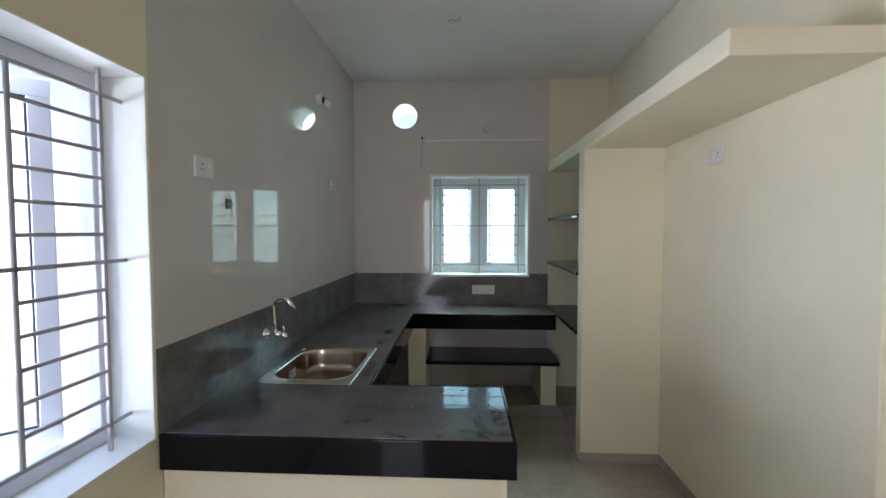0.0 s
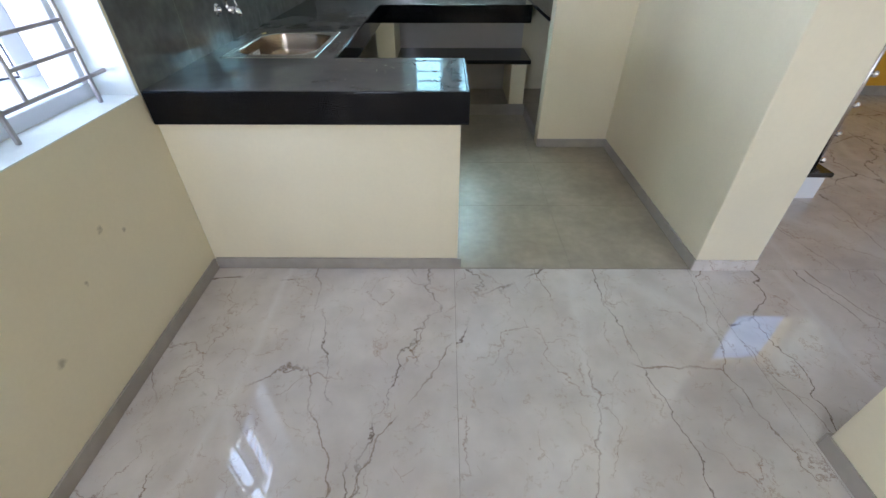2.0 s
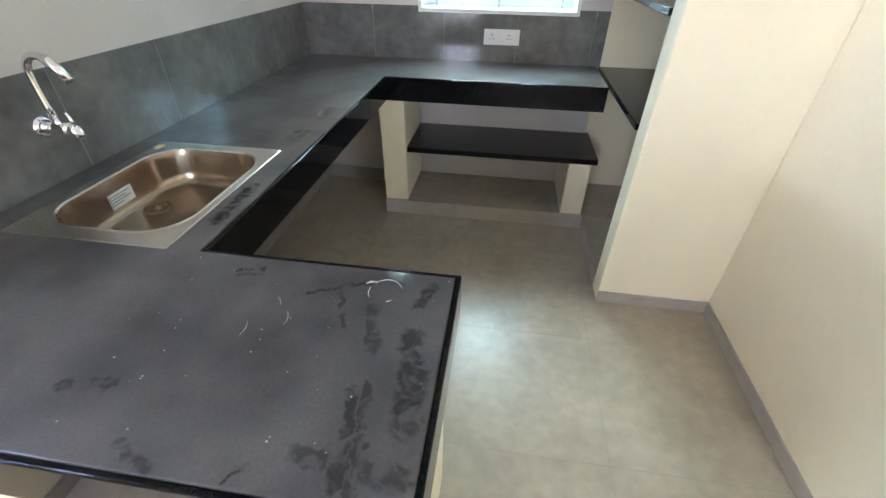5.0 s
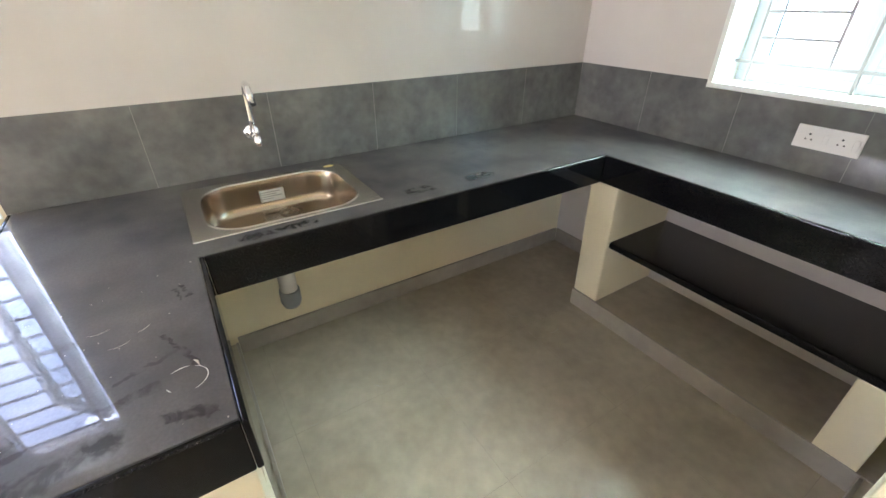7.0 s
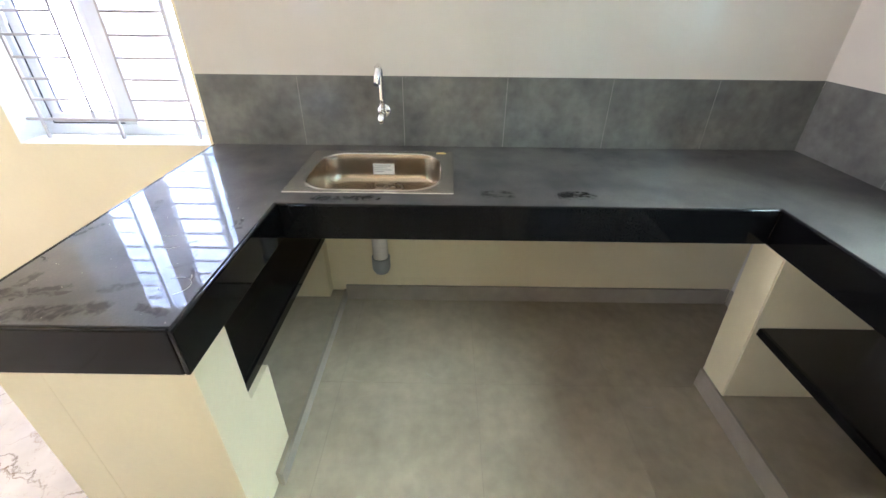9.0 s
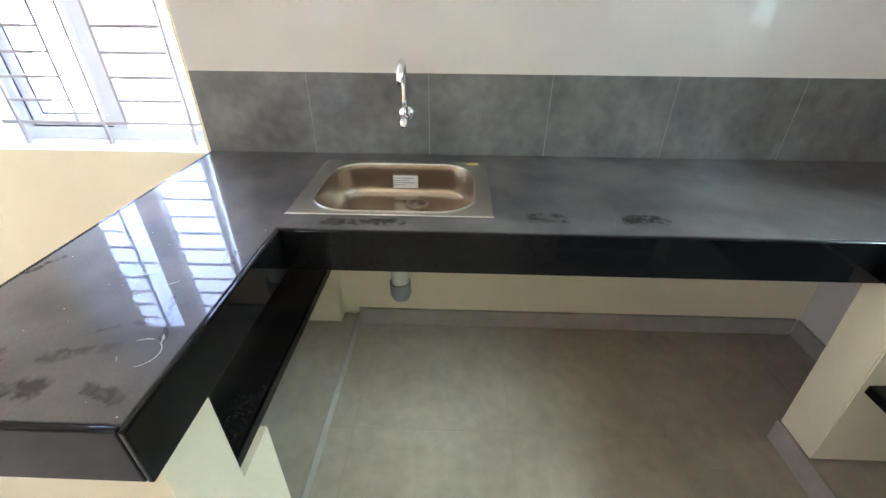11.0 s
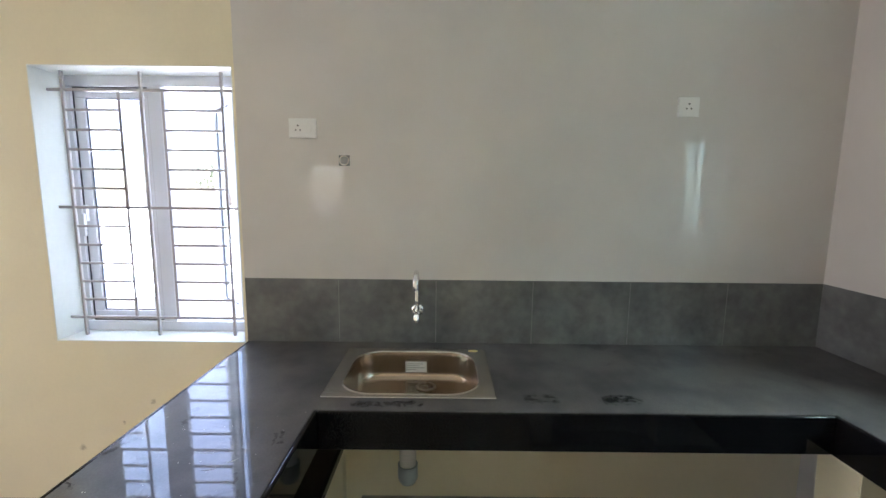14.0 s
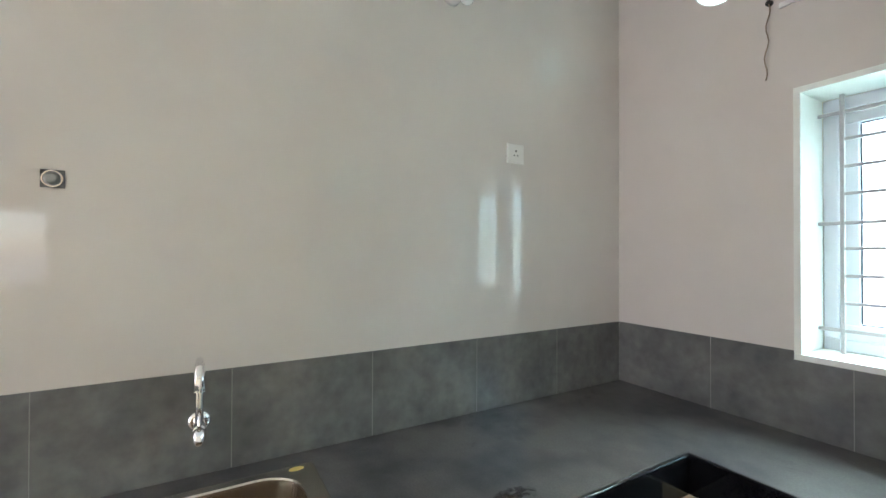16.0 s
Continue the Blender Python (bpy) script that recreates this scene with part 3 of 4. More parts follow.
def build_sink():
    ob = thing("kitchen_sink", (0.33, 0.8, CT), "drop-in stainless steel sink with one rounded bowl", "sink")
    rim = bmesh.new()
    x0, x1, y0, y1 = 0.088, 0.546, 0.497, 1.104
    bx0, bx1, by0, by1 = 0.130, 0.519, 0.550, 1.05
    z = CT
    n = 10
    inner = rounded(bx0, bx1, by0, by1, 0.115, n)
    outer = rounded(x0, x1, y0, y1, 0.006, n)
    rings = [[(x, y, z + 0.0005) for x, y in outer], [(x, y, z + 0.003) for x, y in rounded(x0 + 0.003, x1 - 0.003, y0 + 0.003, y1 - 0.003, 0.006, n)],
             [(x, y, z + 0.003) for x, y in rounded(bx0 - 0.010, bx1 + 0.010, by0 - 0.010, by1 + 0.010, 0.125, n)], [(x, y, z + 0.0055) for x, y in rounded(bx0 - 0.004, bx1 + 0.004, by0 - 0.004, by1 + 0.004, 0.119, n)],
             [(x, y, z + 0.001) for x, y in inner]]
    loft(rim, rings)
    part("rim", rim, STEEL, ob, "brushed steel rim", smooth=False)
    bowl = bmesh.new()
    rings = []
    for d, inset, r in ((0.001, 0, 0.115), (-0.006, 0.0015, 0.1135), (-0.02, 0.004, 0.112), (-0.072, 0.009, 0.107), (-0.095, 0.013, 0.103), (-0.108, 0.021, 0.096), (-0.116, 0.034, 0.085), (-0.1195, 0.055, 0.066), (-0.1215, 0.10, 0.04), (-0.1225, 0.15, 0.02)):
        rings.append([(x, y, z + d) for x, y in rounded(bx0 + inset, bx1 - inset, by0 + inset, by1 - inset, r, n)])
    loft(bowl, rings, cap1=True)
    part("bowl", bowl, BOWLSTEEL, ob, "polished steel bowl", smooth=True)
    c = (0.210, 0.848, z - 0.1200)
    bm = bmesh.new()
    rings = [[(c[0] + r * math.cos(2 * math.pi * k / 28), c[1] + r * math.sin(2 * math.pi * k / 28), c[2] + dz) for k in range(28)] for r, dz in ((0.044, 0.0), (0.041, 0.003), (0.035, 0.002), (0.031, -0.001), (0.01, -0.001), (0.008, 0.004), (0.002, 0.005))]
    loft(bm, rings, cap1=True)
    part("drain", bm, DRAIN, ob, "round dull steel drain", smooth=True)
    lab = part("paper_label", boxes((0.1440, 0.1452, 0.755, 0.848, z - 0.084, z - 0.036)), PAPER, ob, "white printed paper label")
    for k, w in enumerate((0.07, 0.055, 0.074, 0.04)):
        part("print_line", boxes((0.1453, 0.1456, 0.763, 0.763 + w, z - 0.047 - 0.009 * k, z - 0.044 - 0.009 * k)), INK, lab)
    part("print_bar", boxes((0.1453, 0.1456, 0.757, 0.760, z - 0.078, z - 0.04)), INK, lab)
    bm = bmesh.new()
    loft(bm, [[(0.113 + 0.012 * math.cos(a), 1.052 + 0.022 * math.sin(a), z + dz) for a in [2 * math.pi * k / 20 for k in range(20)]] for dz in (0.003, 0.0036)], cap1=True)
    part("sticker", bm, YELLOW, ob, "oval yellow sticker")


def build_tap():
    y, z = 0.799, 1.045
    ob = thing("kitchen_tap", (0, y, z), "wall-mounted chrome swan-neck kitchen tap", "tap")
    part("wall_flange", tube([(0.0, y, z), (0.004, y, z), (0.012, y, z)], 0.03, 24, [0.031, 0.030, 0.022]), CHROME, ob)
    part("body", tube([(0.010, y, z), (0.05, y, z), (0.085, y, z), (0.09, y, z)], 0.015, 20, [0.014, 0.016, 0.017, 0.012]), CHROME, ob)
    part("handle_cap", tube([(0.088, y, z), (0.094, y, z - 0.001), (0.103, y, z - 0.006), (0.111, y, z - 0.016), (0.116, y, z - 0.026), (0.117, y, z - 0.029)], 0.017, 20, [0.013, 0.0175, 0.0175, 0.014, 0.009, 0.003]), CHROME, ob)
    part("lever", tube([(0.108, y, z + 0.012), (0.104, y, z + 0.028), (0.098, y, z + 0.044), (0.097, y, z + 0.047)], 0.005, 12, [0.0065, 0.005, 0.0045, 0.002]), CHROME, ob)
    pts = [(0.055, y, z + 0.012), (0.052, y, z + 0.06), (0.05, y, z + 0.12), (0.05, y, z + 0.15)]
    for k in range(1, 11):
        a = radians(180 - 15 * k)
        pts.append((0.05 + 0.045 + 0.045 * math.cos(a), y, z + 0.15 + 0.045 * math.sin(a)))
    d = Vector(pts[-1]) - Vector(pts[-2])
    pts.append(tuple(Vector(pts[-1]) + d * 2))
    part("spout", tube(pts, 0.0105, 16), CHROME, ob)
    end = Vector(pts[-1])
    part("aerator", tube([Vector(p) for p in pts[-4:-1]] + [end + d * 2.2], 0.0135, 16), CHROME, ob)


def build_waste_pipe():
    ob = thing("waste_pipe", (0.225, 0.772, 0.335), "white plastic waste pipe with grey end cap", "waste pipe")
    part("pipe", tube([(0.225, 0.772, 0.764), (0.225, 0.772, 0.40)], 0.036, 20), PLASTIC, ob)
    part("end_cap", tube([(0.225, 0.772, 0.425), (0.225, 0.772, 0.365), (0.225, 0.772, 0.343), (0.225, 0.772, 0.336)], 0.043, 20, [0.043, 0.043, 0.034, 0.012]), GREYPIPE, ob, "grey rubber end cap")


def grille(ob, u0, u1, v0, v1, uprights, rails, ladders, rungs, to_world):
    """Steel window bars: uprights and rails with ladders of rungs, in the window's own plane."""
    w = 0.013

    def bar(name, a, b, c, d, w):
        bm = boxes((a, b, -w / 2, w / 2, c, d), bevel=0.002, segments=1)
        part(name, moved(bm, to_world), BAR, ob)
    for u in uprights:
        bar("upright", u - w / 2, u + w / 2, v0, v1, w)
    for v in rails:
        bar("rail", u0, u1, v - w / 2, v + w / 2, 0.010)
    for a, b in ladders:
        inner = b if abs(a - uprights[0]) < 0.01 else a
        bar("upright", inner - 0.006, inner + 0.006, rails[-1], rails[0], 0.010)
        for v in rungs:
            bar("rung", a, b, v - 0.0058, v + 0.0058, 0.010)


def sash_frame(bm, u0, u1, v0, v1, w, d0, d1):
    for b in ((u0, u1, d0, d1, v0, v0 + w), (u0, u1, d0, d1, v1 - w, v1), (u0, u0 + w, d0, d1, v0 + w, v1 - w), (u1 - w, u1, d0, d1, v0 + w, v1 - w)):
        box(bm, *b)
    bmesh.ops.bevel(bm, geom=list(bm.edges), offset=0.003, segments=1, affect="EDGES")
    return bm


def build_window_west():
    # local: u runs along +y of the world, depth outwards along -x
    turn = Matrix(((0, -1, 0, 0), (1, 0, 0, 0), (0, 0, 1, 0), (0, 0, 0, 1)))
    a, b, c, d = WIN_W
    c, d = c + 0.004, d - 0.004
    win = thing("window_1", (-0.18, (a + b) / 2, c), "white two-leaf casement window, one leaf open outwards", "window", kind="structure")
    part("window_frame", moved(sash_frame(bmesh.new(), a, b, c, d, 0.05, 0.15, 0.21), turn), UPVC, win)
    mid = -0.445
    part("mullion", moved(boxes((mid - 0.045, mid + 0.02, 0.152, 0.208, c + 0.05, d - 0.05), bevel=0.003), turn), UPVC, win)
    leaf = part("casement", moved(sash_frame(bmesh.new(), a + 0.045, mid - 0.04, c + 0.045, d - 0.045, 0.055, 0.165, 0.20), turn), UPVC, win)
    pane = part("pane", moved(boxes((a + 0.10, mid - 0.095, 0.18, 0.185, c + 0.10, d - 0.10)), turn), GLASS, leaf)
    pane.visible_shadow = False
    part("gasket", moved(sash_frame(bmesh.new(), a + 0.0505, mid - 0.0455, c + 0.0505, d - 0.0505, 0.005, 0.1615, 0.1645), turn), GASKET, leaf, "dark rubber seal")
    part("gasket", moved(sash_frame(bmesh.new(), a + 0.1005, mid - 0.0955, c + 0.1005, d - 0.1005, 0.006, 0.170, 0.1795), turn), GASKET, leaf, "dark rubber seal")
    hz = 1.46
    handle = boxes((a + 0.058, a + 0.075, 0.145, 0.165, hz - 0.03, hz + 0.05), (a + 0.06, a + 0.073, 0.130, 0.145, hz - 0.10, hz + 0.01), bevel=0.003)
    part("handle", moved(handle, turn), UPVC, leaf)
    # the open leaf swings out about the jamb
    hinge = Matrix.Translation((b - 0.10, 0.235, 0)) @ Matrix.Rotation(radians(-45), 4, "Z")
    lw = 0.335
    open_leaf = part("casement", moved(sash_frame(bmesh.new(), -lw, 0, c + 0.045, d - 0.045, 0.055, -0.02, 0.02), turn @ hinge), UPVC, win)
    pane = part("pane", moved(boxes((-lw + 0.055, -0.055, -0.0025, 0.0025, c + 0.10, d - 0.10)), turn @ hinge), GLASS, open_leaf)
    pane.visible_shadow = False
    part("gasket", moved(sash_frame(bmesh.new(), -lw + 0.0555, -0.0555, c + 0.1005, d - 0.1005, 0.007, -0.012, -0.003), turn @ hinge), GASKET, open_leaf, "dark rubber seal")
    part("gasket", moved(boxes((-lw - 0.0045, -lw - 0.0005, -0.012, 0.012, c + 0.05, d - 0.05)), turn @ hinge), GASKET, open_leaf, "dark rubber seal")
    g = thing("window_grille", (-0.084, (a + b) / 2, c), "white painted steel security bars in the window recess", "window bars", "window bars")
    rails = (2.035, 1.502, 0.969)
    rungs = [rails[0] + (rails[1] - rails[0]) * k / 6 for k in range(1, 6)] + [rails[1] + (rails[2] - rails[1]) * k / 6 for k in range(1, 6)]
    flip = Matrix(((0, -1, 0, -0.084), (1, 0, 0, 0), (0, 0, 1, 0), (0, 0, 0, 1)))
    grille(g, a + 0.002, b - 0.002, c, d, (-0.826, -0.469, -0.101), rails, ((-0.826, -0.574), (-0.372, -0.101)), rungs, flip)


def build_window_north():
    a, b, c, d = WIN_N
    a, b, c, d = a + 0.004, b - 0.004, c + 0.004, d - 0.004
    win = thing("window_2", ((a + b) / 2, BACK + 0.15, c), "small white two-leaf casement window with clear panes", "window", kind="structure")
    y = BACK + 0.19
    part("window_frame", sash_frame(bmesh.new(), a, b, c, d, 0.045, y, y + 0.07), UPVC, win)
    mid = (a + b) / 2
    part("mullion", boxes((mid - 0.03, mid + 0.03, y + 0.002, y + 0.068, c + 0.045, d - 0.045), bevel=0.003), UPVC, win)
    for u0, u1 in ((a + 0.04, mid - 0.025), (mid + 0.025, b - 0.04)):
        leaf = part("casement", sash_frame(bmesh.new(), u0, u1, c + 0.04, d - 0.04, 0.06, y + 0.012, y + 0.055), UPVC, win)
        pane = part("pane", boxes((u0 + 0.06, u1 - 0.06, y + 0.03, y + 0.035, c + 0.10, d - 0.10)), GLASS, leaf)
        pane.visible_shadow = False
        part("gasket", sash_frame(bmesh.new(), u0 + 0.0605, u1 - 0.0605, c + 0.1005, d - 0.1005, 0.005, y + 0.020, y + 0.0295), GASKET, leaf, "dark rubber seal")
    g = thing("window_grille", (mid, BACK + 0.145, c), "white painted steel security bars across the small window", "window bars", "window bars")
    rails = (2.056, 1.652, 1.262)
    rungs = [rails[0] + (rails[2] - rails[0]) * k / 8 for k in (1, 2, 3, 5, 6, 7)]
    place = Matrix.Translation((0, BACK + 0.145, 0))
    grille(g, a, b, c, d, (0.831, 1.221, 1.608), rails, ((0.831, 1.119), (1.322, 1.608)), rungs, place)


def socket(name, m, w, h, pins, switch, label):
    """A wall plate facing +z of its own frame: u along x, v along y."""
    ob = thing(name, m.translation, label, "wall socket", "wall sockets")
    part("plate", moved(boxes((-w / 2, w / 2, -h / 2, h / 2, 0, 0.010), bevel=0.003), m), PLASTIC, ob)
    for cu in pins:
        for du, dv, r in ((0, 0.012, 0.0042), (-0.010, -0.008, 0.0035), (0.010, -0.008, 0.0035)):
            part("pin_hole", moved(tube([(cu + du, dv, 0.0095), (cu + du, dv, 0.0105)], r, 10), m), BLACK, ob)
    for cu in switch:
        part("switch", moved(boxes((cu - 0.009, cu + 0.009, -0.02, 0.02, 0.0102, 0.0145), bevel=0.002), m), PLASTIC, ob)


def facing(axis, x, y, z):
    """A frame on a wall whose own +z points into the room: axis is 'west', 'north' or 'east'."""
    u, n = {"west": ((0, 1, 0), (1, 0, 0)), "north": ((1, 0, 0), (0, -1, 0)), "east": ((0, -1, 0), (-1, 0, 0))}[axis]
    u, n, v = Vector(u), Vector(n), Vector((0, 0, 1))
    m = Matrix.Identity(4)
    for i in range(3):
        m[i][0], m[i][1], m[i][2] = u[i], v[i], n[i]
    m.translation = (x, y, z)
    return m


def build_fittings():
    socket("wall_socket", facing("west", 0, 0.292, 1.861), 0.122, 0.085, (-0.02,), (0.03,), "white wall socket with one switch on the tiles")
    socket("wall_socket", facing("west", 0, 1.979, 1.969), 0.092, 0.085, (0.0,), (), "single white wall socket on the tiles")
    socket("wall_socket", facing("north", 1.258, BACK, 1.032), 0.218, 0.088, (-0.06, 0.045), (-0.005, 0.09), "wide white double wall socket on the dark tiles")
    socket("wall_socket", facing("east", EAST, 0.925, 2.0), 0.122, 0.085, (0.02,), (-0.03,), "white wall socket on the cream wall")
    m = facing("west", 0, 0.471, 1.724)
    ob = thing("water_outlet", m.translation, "square chrome water outlet with round cap in the tiles", "water outlet")
    part("plate", moved(boxes((-0.024, 0.024, -0.023, 0.023, 0, 0.004), bevel=0.001), m), SLATE, ob)
    part("cap", moved(tube([(0, 0, 0.003), (0, 0, 0.012), (0, 0, 0.018)], 0.016, 24, [0.018, 0.016, 0.010]), m), CAPMETAL, ob, "round dull metal cap")
    ring = bmesh.new()
    loft(ring, [[(r * math.cos(2 * math.pi * k / 28), r * math.sin(2 * math.pi * k / 28), h) for k in range(28)] for r, h in ((0.0215, 0.004), (0.0215, 0.008), (0.0185, 0.008), (0.0185, 0.004))])
    part("collar", moved(ring, m), STEEL, ob, "bright steel collar")
    # unlit wall lamp on the tiles
    ob = thing("wall_lamp", (0, 1.655, 2.56), "white plastic wall lamp with an unlit frosted bulb", "wall lamp")
    m = facing("west", 0, 1.655, 2.56)
    part("base", moved(tube([(0, 0, 0), (0, 0, 0.02), (0, 0, 0.034), (0, 0, 0.04)], 0.035, 28, [0.040, 0.039, 0.032, 0.022]), m), PLASTIC, ob)
    part("socket_ring", moved(tube([(0.002, -0.002, 0.032), (0.012, -0.010, 0.052)], 0.024, 24, [0.024, 0.022]), m), BLACK, ob, "dark socket ring")
    part("bulb", moved(tube([(0.012, -0.010, 0.046), (0.019, -0.017, 0.054), (0.029, -0.027, 0.064), (0.040, -0.037, 0.073), (0.047, -0.044, 0.079), (0.049, -0.046, 0.081)], 0.02, 24, [0.014, 0.020, 0.027, 0.026, 0.016, 0.004]), m), FROST, ob, "frosted white glass bulb", smooth=True)
    # conduit, cap and loose wire over the small window
    solid("wall_conduit", boxes((0.700, 1.815, BACK - 0.014, BACK, 2.455, 2.474), bevel=0.002), PLASTIC, "thin white plastic cable conduit on the tiles", "cable conduit")
    solid("junction_box", tube([(1.297, BACK, 2.573), (1.297, BACK - 0.01, 2.573), (1.297, BACK - 0.016, 2.573)], 0.042, 28, [0.042, 0.041, 0.032]), WALLTILE, "round pale plastic cover cap on the tiles", "junction box")
    ob = thing("loose_cable", (0.66, BACK - 0.01, 2.2), "thin dark cable hanging from the wall", "cable")
    pts = [(0.668 + 0.006 * math.sin(k * 1.1) - 0.012 * (k / 14) ** 2, BACK - 0.012 - 0.008 * math.sin(k / 14 * math.pi), 2.488 - 0.288 * k / 14) for k in range(15)]
    part("wire", tube(pts, 0.0023, 8), mat("brown_cable", (0.26, 0.20, 0.14), rough=0.5, bump=0), ob)
    part("terminal", tube([(0.668, BACK, 2.492), (0.668, BACK - 0.014, 2.492)], 0.011, 14), BLACK, ob)
    ob = thing("ceiling_rose", (1.0, 1.52, TOP), "white ceiling plate with open cable holes", "ceiling rose")
    part("plate", tube([(1.0, 1.52, TOP), (1.0, 1.52, TOP - 0.008), (1.0, 1.52, TOP - 0.012)], 0.05, 28, [0.05, 0.05, 0.044]), PLASTIC, ob)
    for k in range(4):
        part("cable_hole", tube([(0.97 + 0.02 * k, 1.52 - 0.015 * (k % 2), TOP - 0.0115), (0.97 + 0.02 * k, 1.52 - 0.015 * (k % 2), TOP - 0.0135)], 0.006, 10), BLACK, ob)


def build_smear():
    """A dried ring of plaster left on the worktop."""
    ob = thing("plaster_smear", (1.10, 0.435, CT), "dried pale plaster ring on the counter corner", "plaster mark")
    for a0, a1, r in ((20, 150, 0.034), (165, 215, 0.036), (285, 310, 0.03)):
        n = 12
        pts = [(1.10 + r * math.cos(radians(a0 + (a1 - a0) * k / n)), 0.435 + 1.1 * r * math.sin(radians(a0 + (a1 - a0) * k / n)), CT + 0.0004) for k in range(n + 1)]
        part("fleck", tube(pts, 0.0012, 6, [0.0002 + 0.0006 * math.sin(math.pi * k / n) for k in range(n + 1)]), PAPER, ob)
    part("crumb", tube([(1.052, 0.452, CT + 0.001), (1.061, 0.458, CT + 0.002), (1.075, 0.461, CT + 0.001)], 0.003, 6, [0.0006, 0.0026, 0.0005]), PLASTER, ob, "flat crumb of dry plaster")
    rng = random.Random(11)
    specks = thing("plaster_specks", (0.9, 0.28, CT), "small dry plaster specks scattered over the counter", "plaster mark")
    for _ in range(34):
        x, y, r = rng.uniform(0.62, 1.23), rng.uniform(0.04, 0.49), rng.uniform(0.0006, 0.0017)
        bm = bmesh.new()
        loft(bm, [[(x + k * r * math.cos(a) * 1.3, y + k * r * math.sin(a), CT + h) for a in [math.pi * m / 3 for m in range(6)]] for k, h in ((1, 0.0), (0.6, 0.0006))], cap1=True)
        part("speck", bm, PLASTER, specks)
    # fine curved scratches in the dust
    for x, y, a, n in ((0.86, 0.27, 60, 5), (0.93, 0.31, 70, 5), (0.90, 0.36, 100, 4)):
        pts = [(x + 0.010 * k * math.cos(radians(a + 9 * k)), y + 0.010 * k * math.sin(radians(a + 9 * k)), CT + 0.0003) for k in range(n)]
        part("scrape", tube(pts, 0.0005, 5, [0.0002 + 0.0005 * math.sin(math.pi * k / (n - 1)) for k in range(n)]), PLASTER, specks)
    drops = thing("floor_splashes", (0.6, 1.3, 0), "thin pale plaster scrapes on the grey floor tiles", "plaster mark")
    for x, y, a, length in ((0.60, 0.70, 70, 0.05), (0.55, 1.00, 20, 0.06), (0.50, 1.83, 15, 0.08), (0.40, 1.62, -65, 0.12), (0.72, 1.95, 80, 0.08), (1.85, 0.80, 100, 0.07), (1.84, 0.60, 85, 0.05)):
        pts = [(x + length * (k / 6 - 0.5) * math.cos(radians(a + 6 * k)), y + length * (k / 6 - 0.5) * math.sin(radians(a + 6 * k)), 0.0004) for k in range(7)]
        part("scrape", tube(pts, 0.001, 5, [0.0004 + 0.0011 * math.sin(math.pi * k / 6) for k in range(7)]), PLASTER, drops)


def build_stairs():
    ob = thing("staircase", (3.1, 0.7, 0), "white staircase with black granite treads", "staircase", kind="structure")
    for k in range(8):
        y = 0.70 + 0.26 * k
        part("step", boxes((2.724, 3.52, y + 0.02, y + 0.28, 0, 0.155 + 0.17 * k)), WHITE, ob)
        part("tread", boxes((2.724, 3.545, y, y + 0.275, 0.155 + 0.17 * k, 0.185 + 0.17 * k), bevel=0.006), SHELFTOP, ob, "black granite tread")
    rail = thing("stair_railing", (3.5, 0.8, 0.185), "stainless steel stair newel post with ball ends", "railing")
    part("post", tube([(3.475, 0.8, 0.185), (3.475, 0.8, 1.15)], 0.019, 16), STEEL, rail)
    for k in range(6):
        z = 0.225 + 0.172 * k
        bm = bmesh.new()
        bmesh.ops.create_uvsphere(bm, u_segments=14, v_segments=8, radius=0.019)
        part("ball", moved(bm, Matrix.Translation((3.515, 0.8, z))), CHROME, rail, smooth=True)
        part("stub", tube([(3.485, 0.8, z), (3.505, 0.8, z)], 0.009, 10), CHROME, rail)


def build_outside():
    bm = bmesh.new()
    bmesh.ops.create_grid(bm, x_segments=8, y_segments=8, size=600)
    structure("ground", moved(bm, Matrix.Translation((0, 0, -0.45))), EARTH, "pale dry open ground outside", "ground")
    rng = random.Random(4)
    for k, (x, y, s) in enumerate(((-62, -31.5, 2.0), (-70, -33.0, 2.4), (-58, -27.0, 1.5), (-80, -41, 2.6), (-52, -27.5, 0.9), (-90, -44, 2.2))):
        ob = thing("tree", (x, y, -0.45), "leafy green tree on open ground", "tree", "trees outside")
        h = 0.7 * s
        part("trunk", tube([(x, y, -0.45), (x + 0.1, y, h * 0.5), (x + 0.2, y + 0.1, h + 0.8)], 0.16 * s, 8, [0.2 * s, 0.15 * s, 0.08 * s]), BARK, ob)
        bm = bmesh.new()
        for _ in range(260):
            a, e, r = rng.uniform(0, 6.28), rng.uniform(-0.6, 1.5), (0.5 + 0.5 * rng.random()) * 1.9 * s
            c = Vector((x + r * math.cos(a) * math.cos(e) * 1.2, y + r * math.sin(a) * math.cos(e) * 1.2, h + 1.0 * s + r * math.sin(e) * 0.8))
            q = Euler((rng.uniform(0, 6), rng.uniform(0, 6), rng.uniform(0, 6))).to_matrix()
            sz = 0.13 * s
            bm.faces.new([bm.verts.new(c + q @ Vector(p)) for p in ((-sz, 0, 0), (0, -sz * 0.5, 0), (sz, 0, 0), (0, sz * 0.5, 0))])
        part("crown", bm, LEAF, ob)


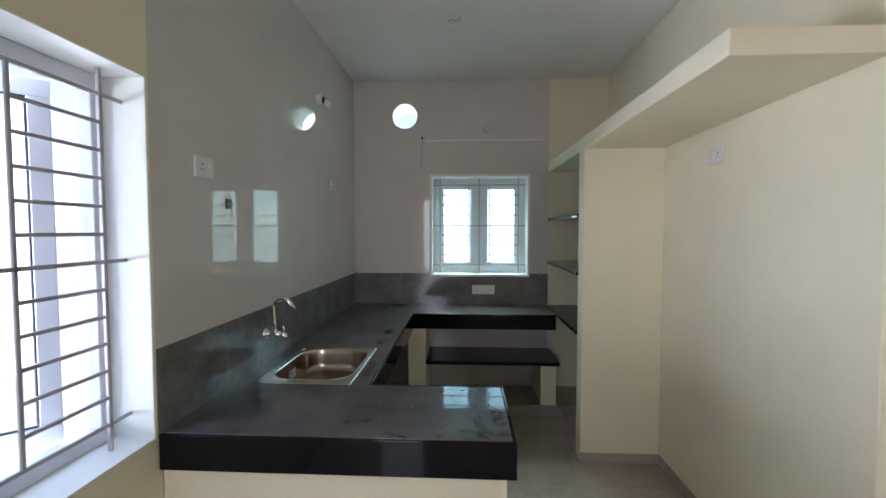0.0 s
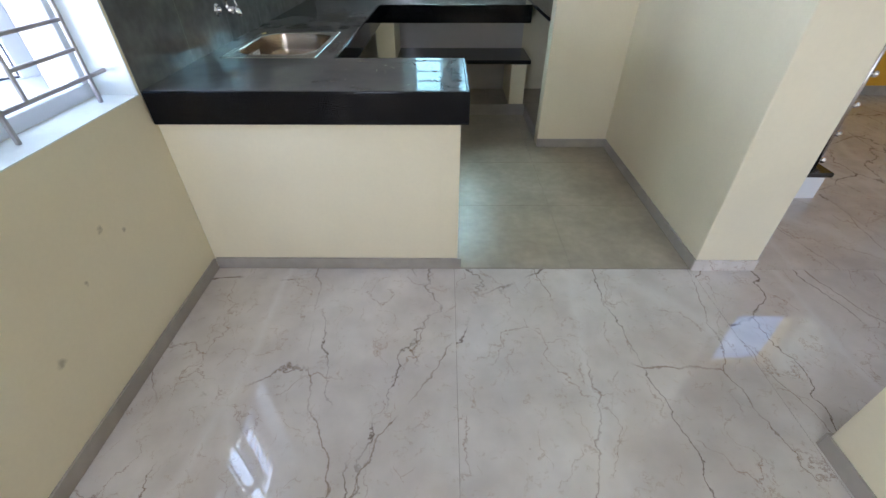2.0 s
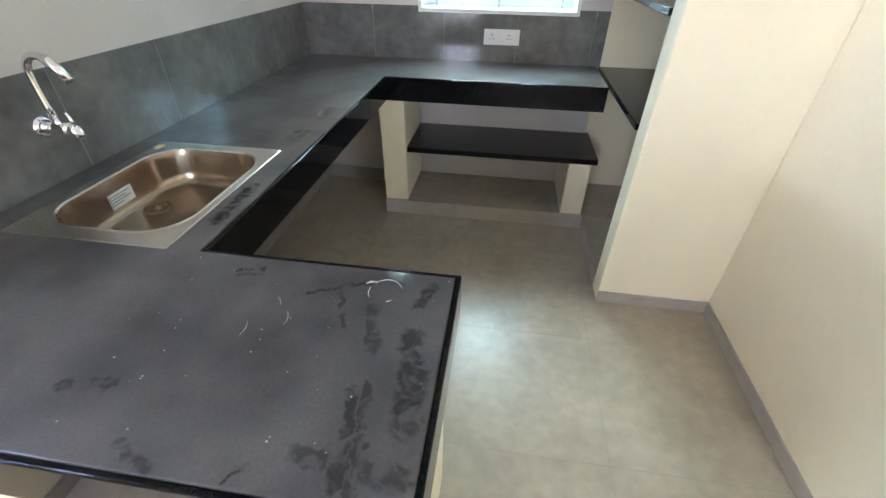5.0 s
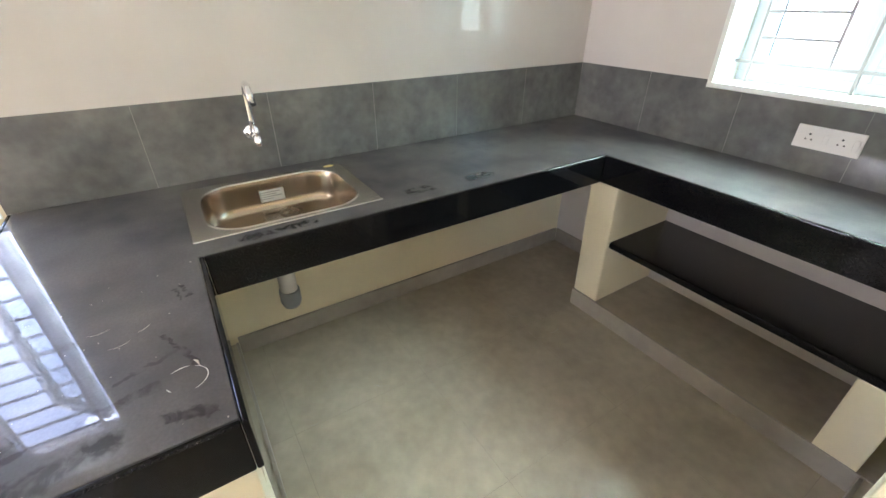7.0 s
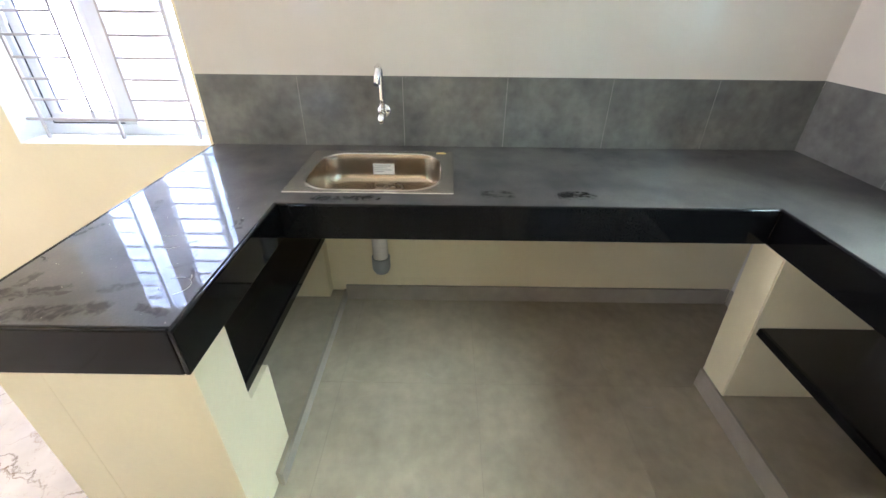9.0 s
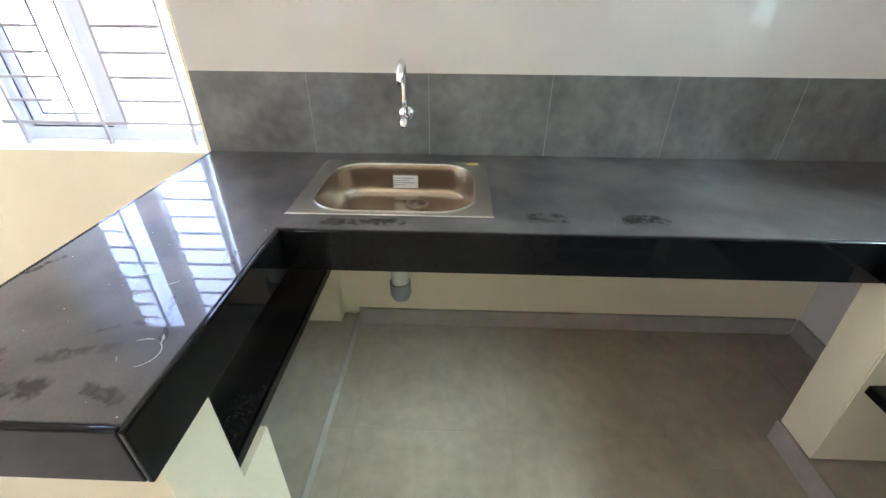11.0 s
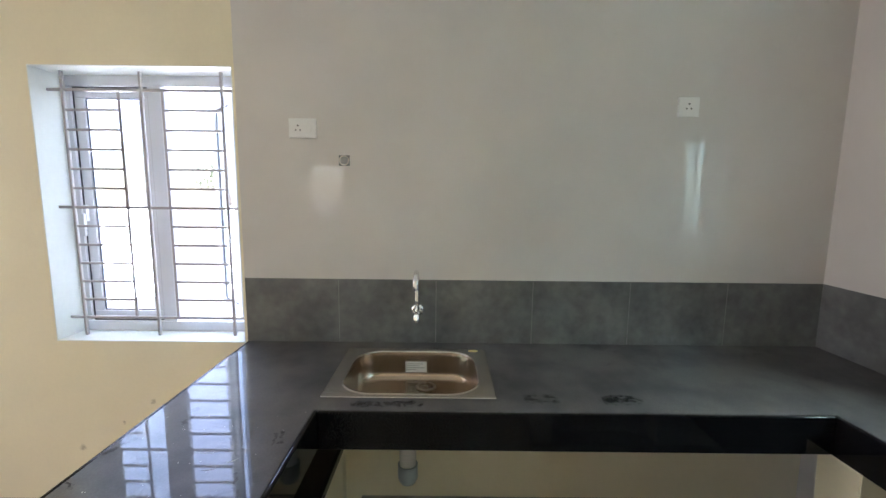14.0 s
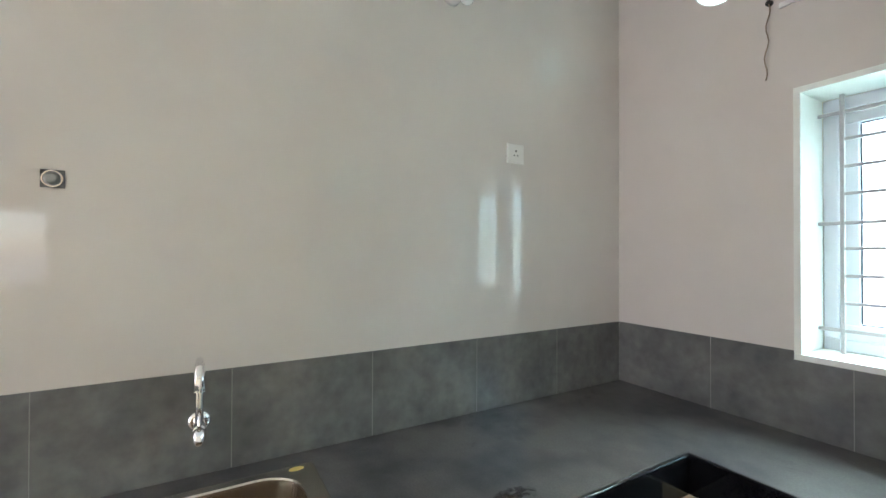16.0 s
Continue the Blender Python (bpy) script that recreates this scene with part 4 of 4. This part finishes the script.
def build_backsplash():
    ob = thing("backsplash", (0, 1.3, CT), "slate grey tile backsplash above the counter", "backsplash", kind="structure")
    part("grout", boxes((-0.0075, 0.0013, 0.001, BACK - 0.001, CT - 0.02, 1.187), (0.0, 1.876, BACK - 0.0013, BACK + 0.0075, CT - 0.02, 1.155)), GROUT, ob)
    g = 0.0012
    ys = [0.0, 0.433, 0.884, 1.332, 1.782, 2.232, BACK + 0.0]
    for a, b in zip(ys, ys[1:]):
        part("tile", boxes((-0.007, 0.002, a + g, b - g, CT, 1.188), bevel=0.0006, segments=1), SLATE, ob)
    xs = [0.002, 0.45, 0.90, 1.35, 1.80, 1.877]
    for a, b in zip(xs, xs[1:]):
        lo, hi = max(a + g, WIN_N[0] - 0.018), min(b - g, WIN_N[1] + 0.018)
        bits = [(a + g, b - g, BACK - 0.002, BACK + 0.007, CT, 1.155)]
        for c, d in ((a + g, min(b - g, lo)), (max(a + g, hi), b - g)):
            if d - c > 0.005:
                bits.append((c, d, BACK - 0.002, BACK + 0.007, 1.155, 1.188))
        part("tile", boxes(*bits), SLATE, ob)


def floor_tiles(name, parent, x0, x1, y0, y1, w, d, ox, oy, material, gap, z=0.0):
    i0, i1 = math.floor((x0 - ox) / w), math.ceil((x1 - ox) / w)
    j0, j1 = math.floor((y0 - oy) / d), math.ceil((y1 - oy) / d)
    for i in range(i0, i1):
        for j in range(j0, j1):
            a, b = max(x0, ox + i * w), min(x1, ox + (i + 1) * w)
            c, e = max(y0, oy + j * d), min(y1, oy + (j + 1) * d)
            if b - a > 0.02 and e - c > 0.02:
                part(name, boxes((a + gap, b - gap, c + gap, e - gap, z - 0.010, z), bevel=0.0006, segments=1), material, parent)


def build_floors():
    structure("floor", boxes((-0.23, 6.75, -3.75, 2.95, -0.2, -0.0008)), mat("floor_grout", (0.34, 0.30, 0.25), rough=0.9), "screed and grout under the floor tiles", "floor")
    hall = thing("floor_marble", (1.2, -1.5, 0), "polished beige marble-look floor tiles with brown veins", "floor", kind="structure")
    floor_tiles("tile", hall, 0, 6.6, -3.6, 0.012, 1.2, 1.8, 1.207, 0.012, MARBLE, 0.0008)
    floor_tiles("tile", hall, 2.722, 6.6, 0.012, 2.8, 1.2, 1.8, 1.207, 0.012, MARBLE, 0.0008)
    kitchen = thing("floor_kitchen", (1.5, 1.2, 0), "matt grey ceramic kitchen floor tiles", "floor", kind="structure")
    floor_tiles("tile", kitchen, 0, EAST, 0.012, BACK + 0.008, 0.6, 0.6, 0.004, 0.02, GREYTILE, 0.0009)


build_shell()
build_plinths()
build_counter()
build_sink()
build_tap()
build_waste_pipe()
build_window_west()
build_window_north()
build_fittings()
build_smear()
build_stairs()
build_outside()
build_backsplash()
build_floors()
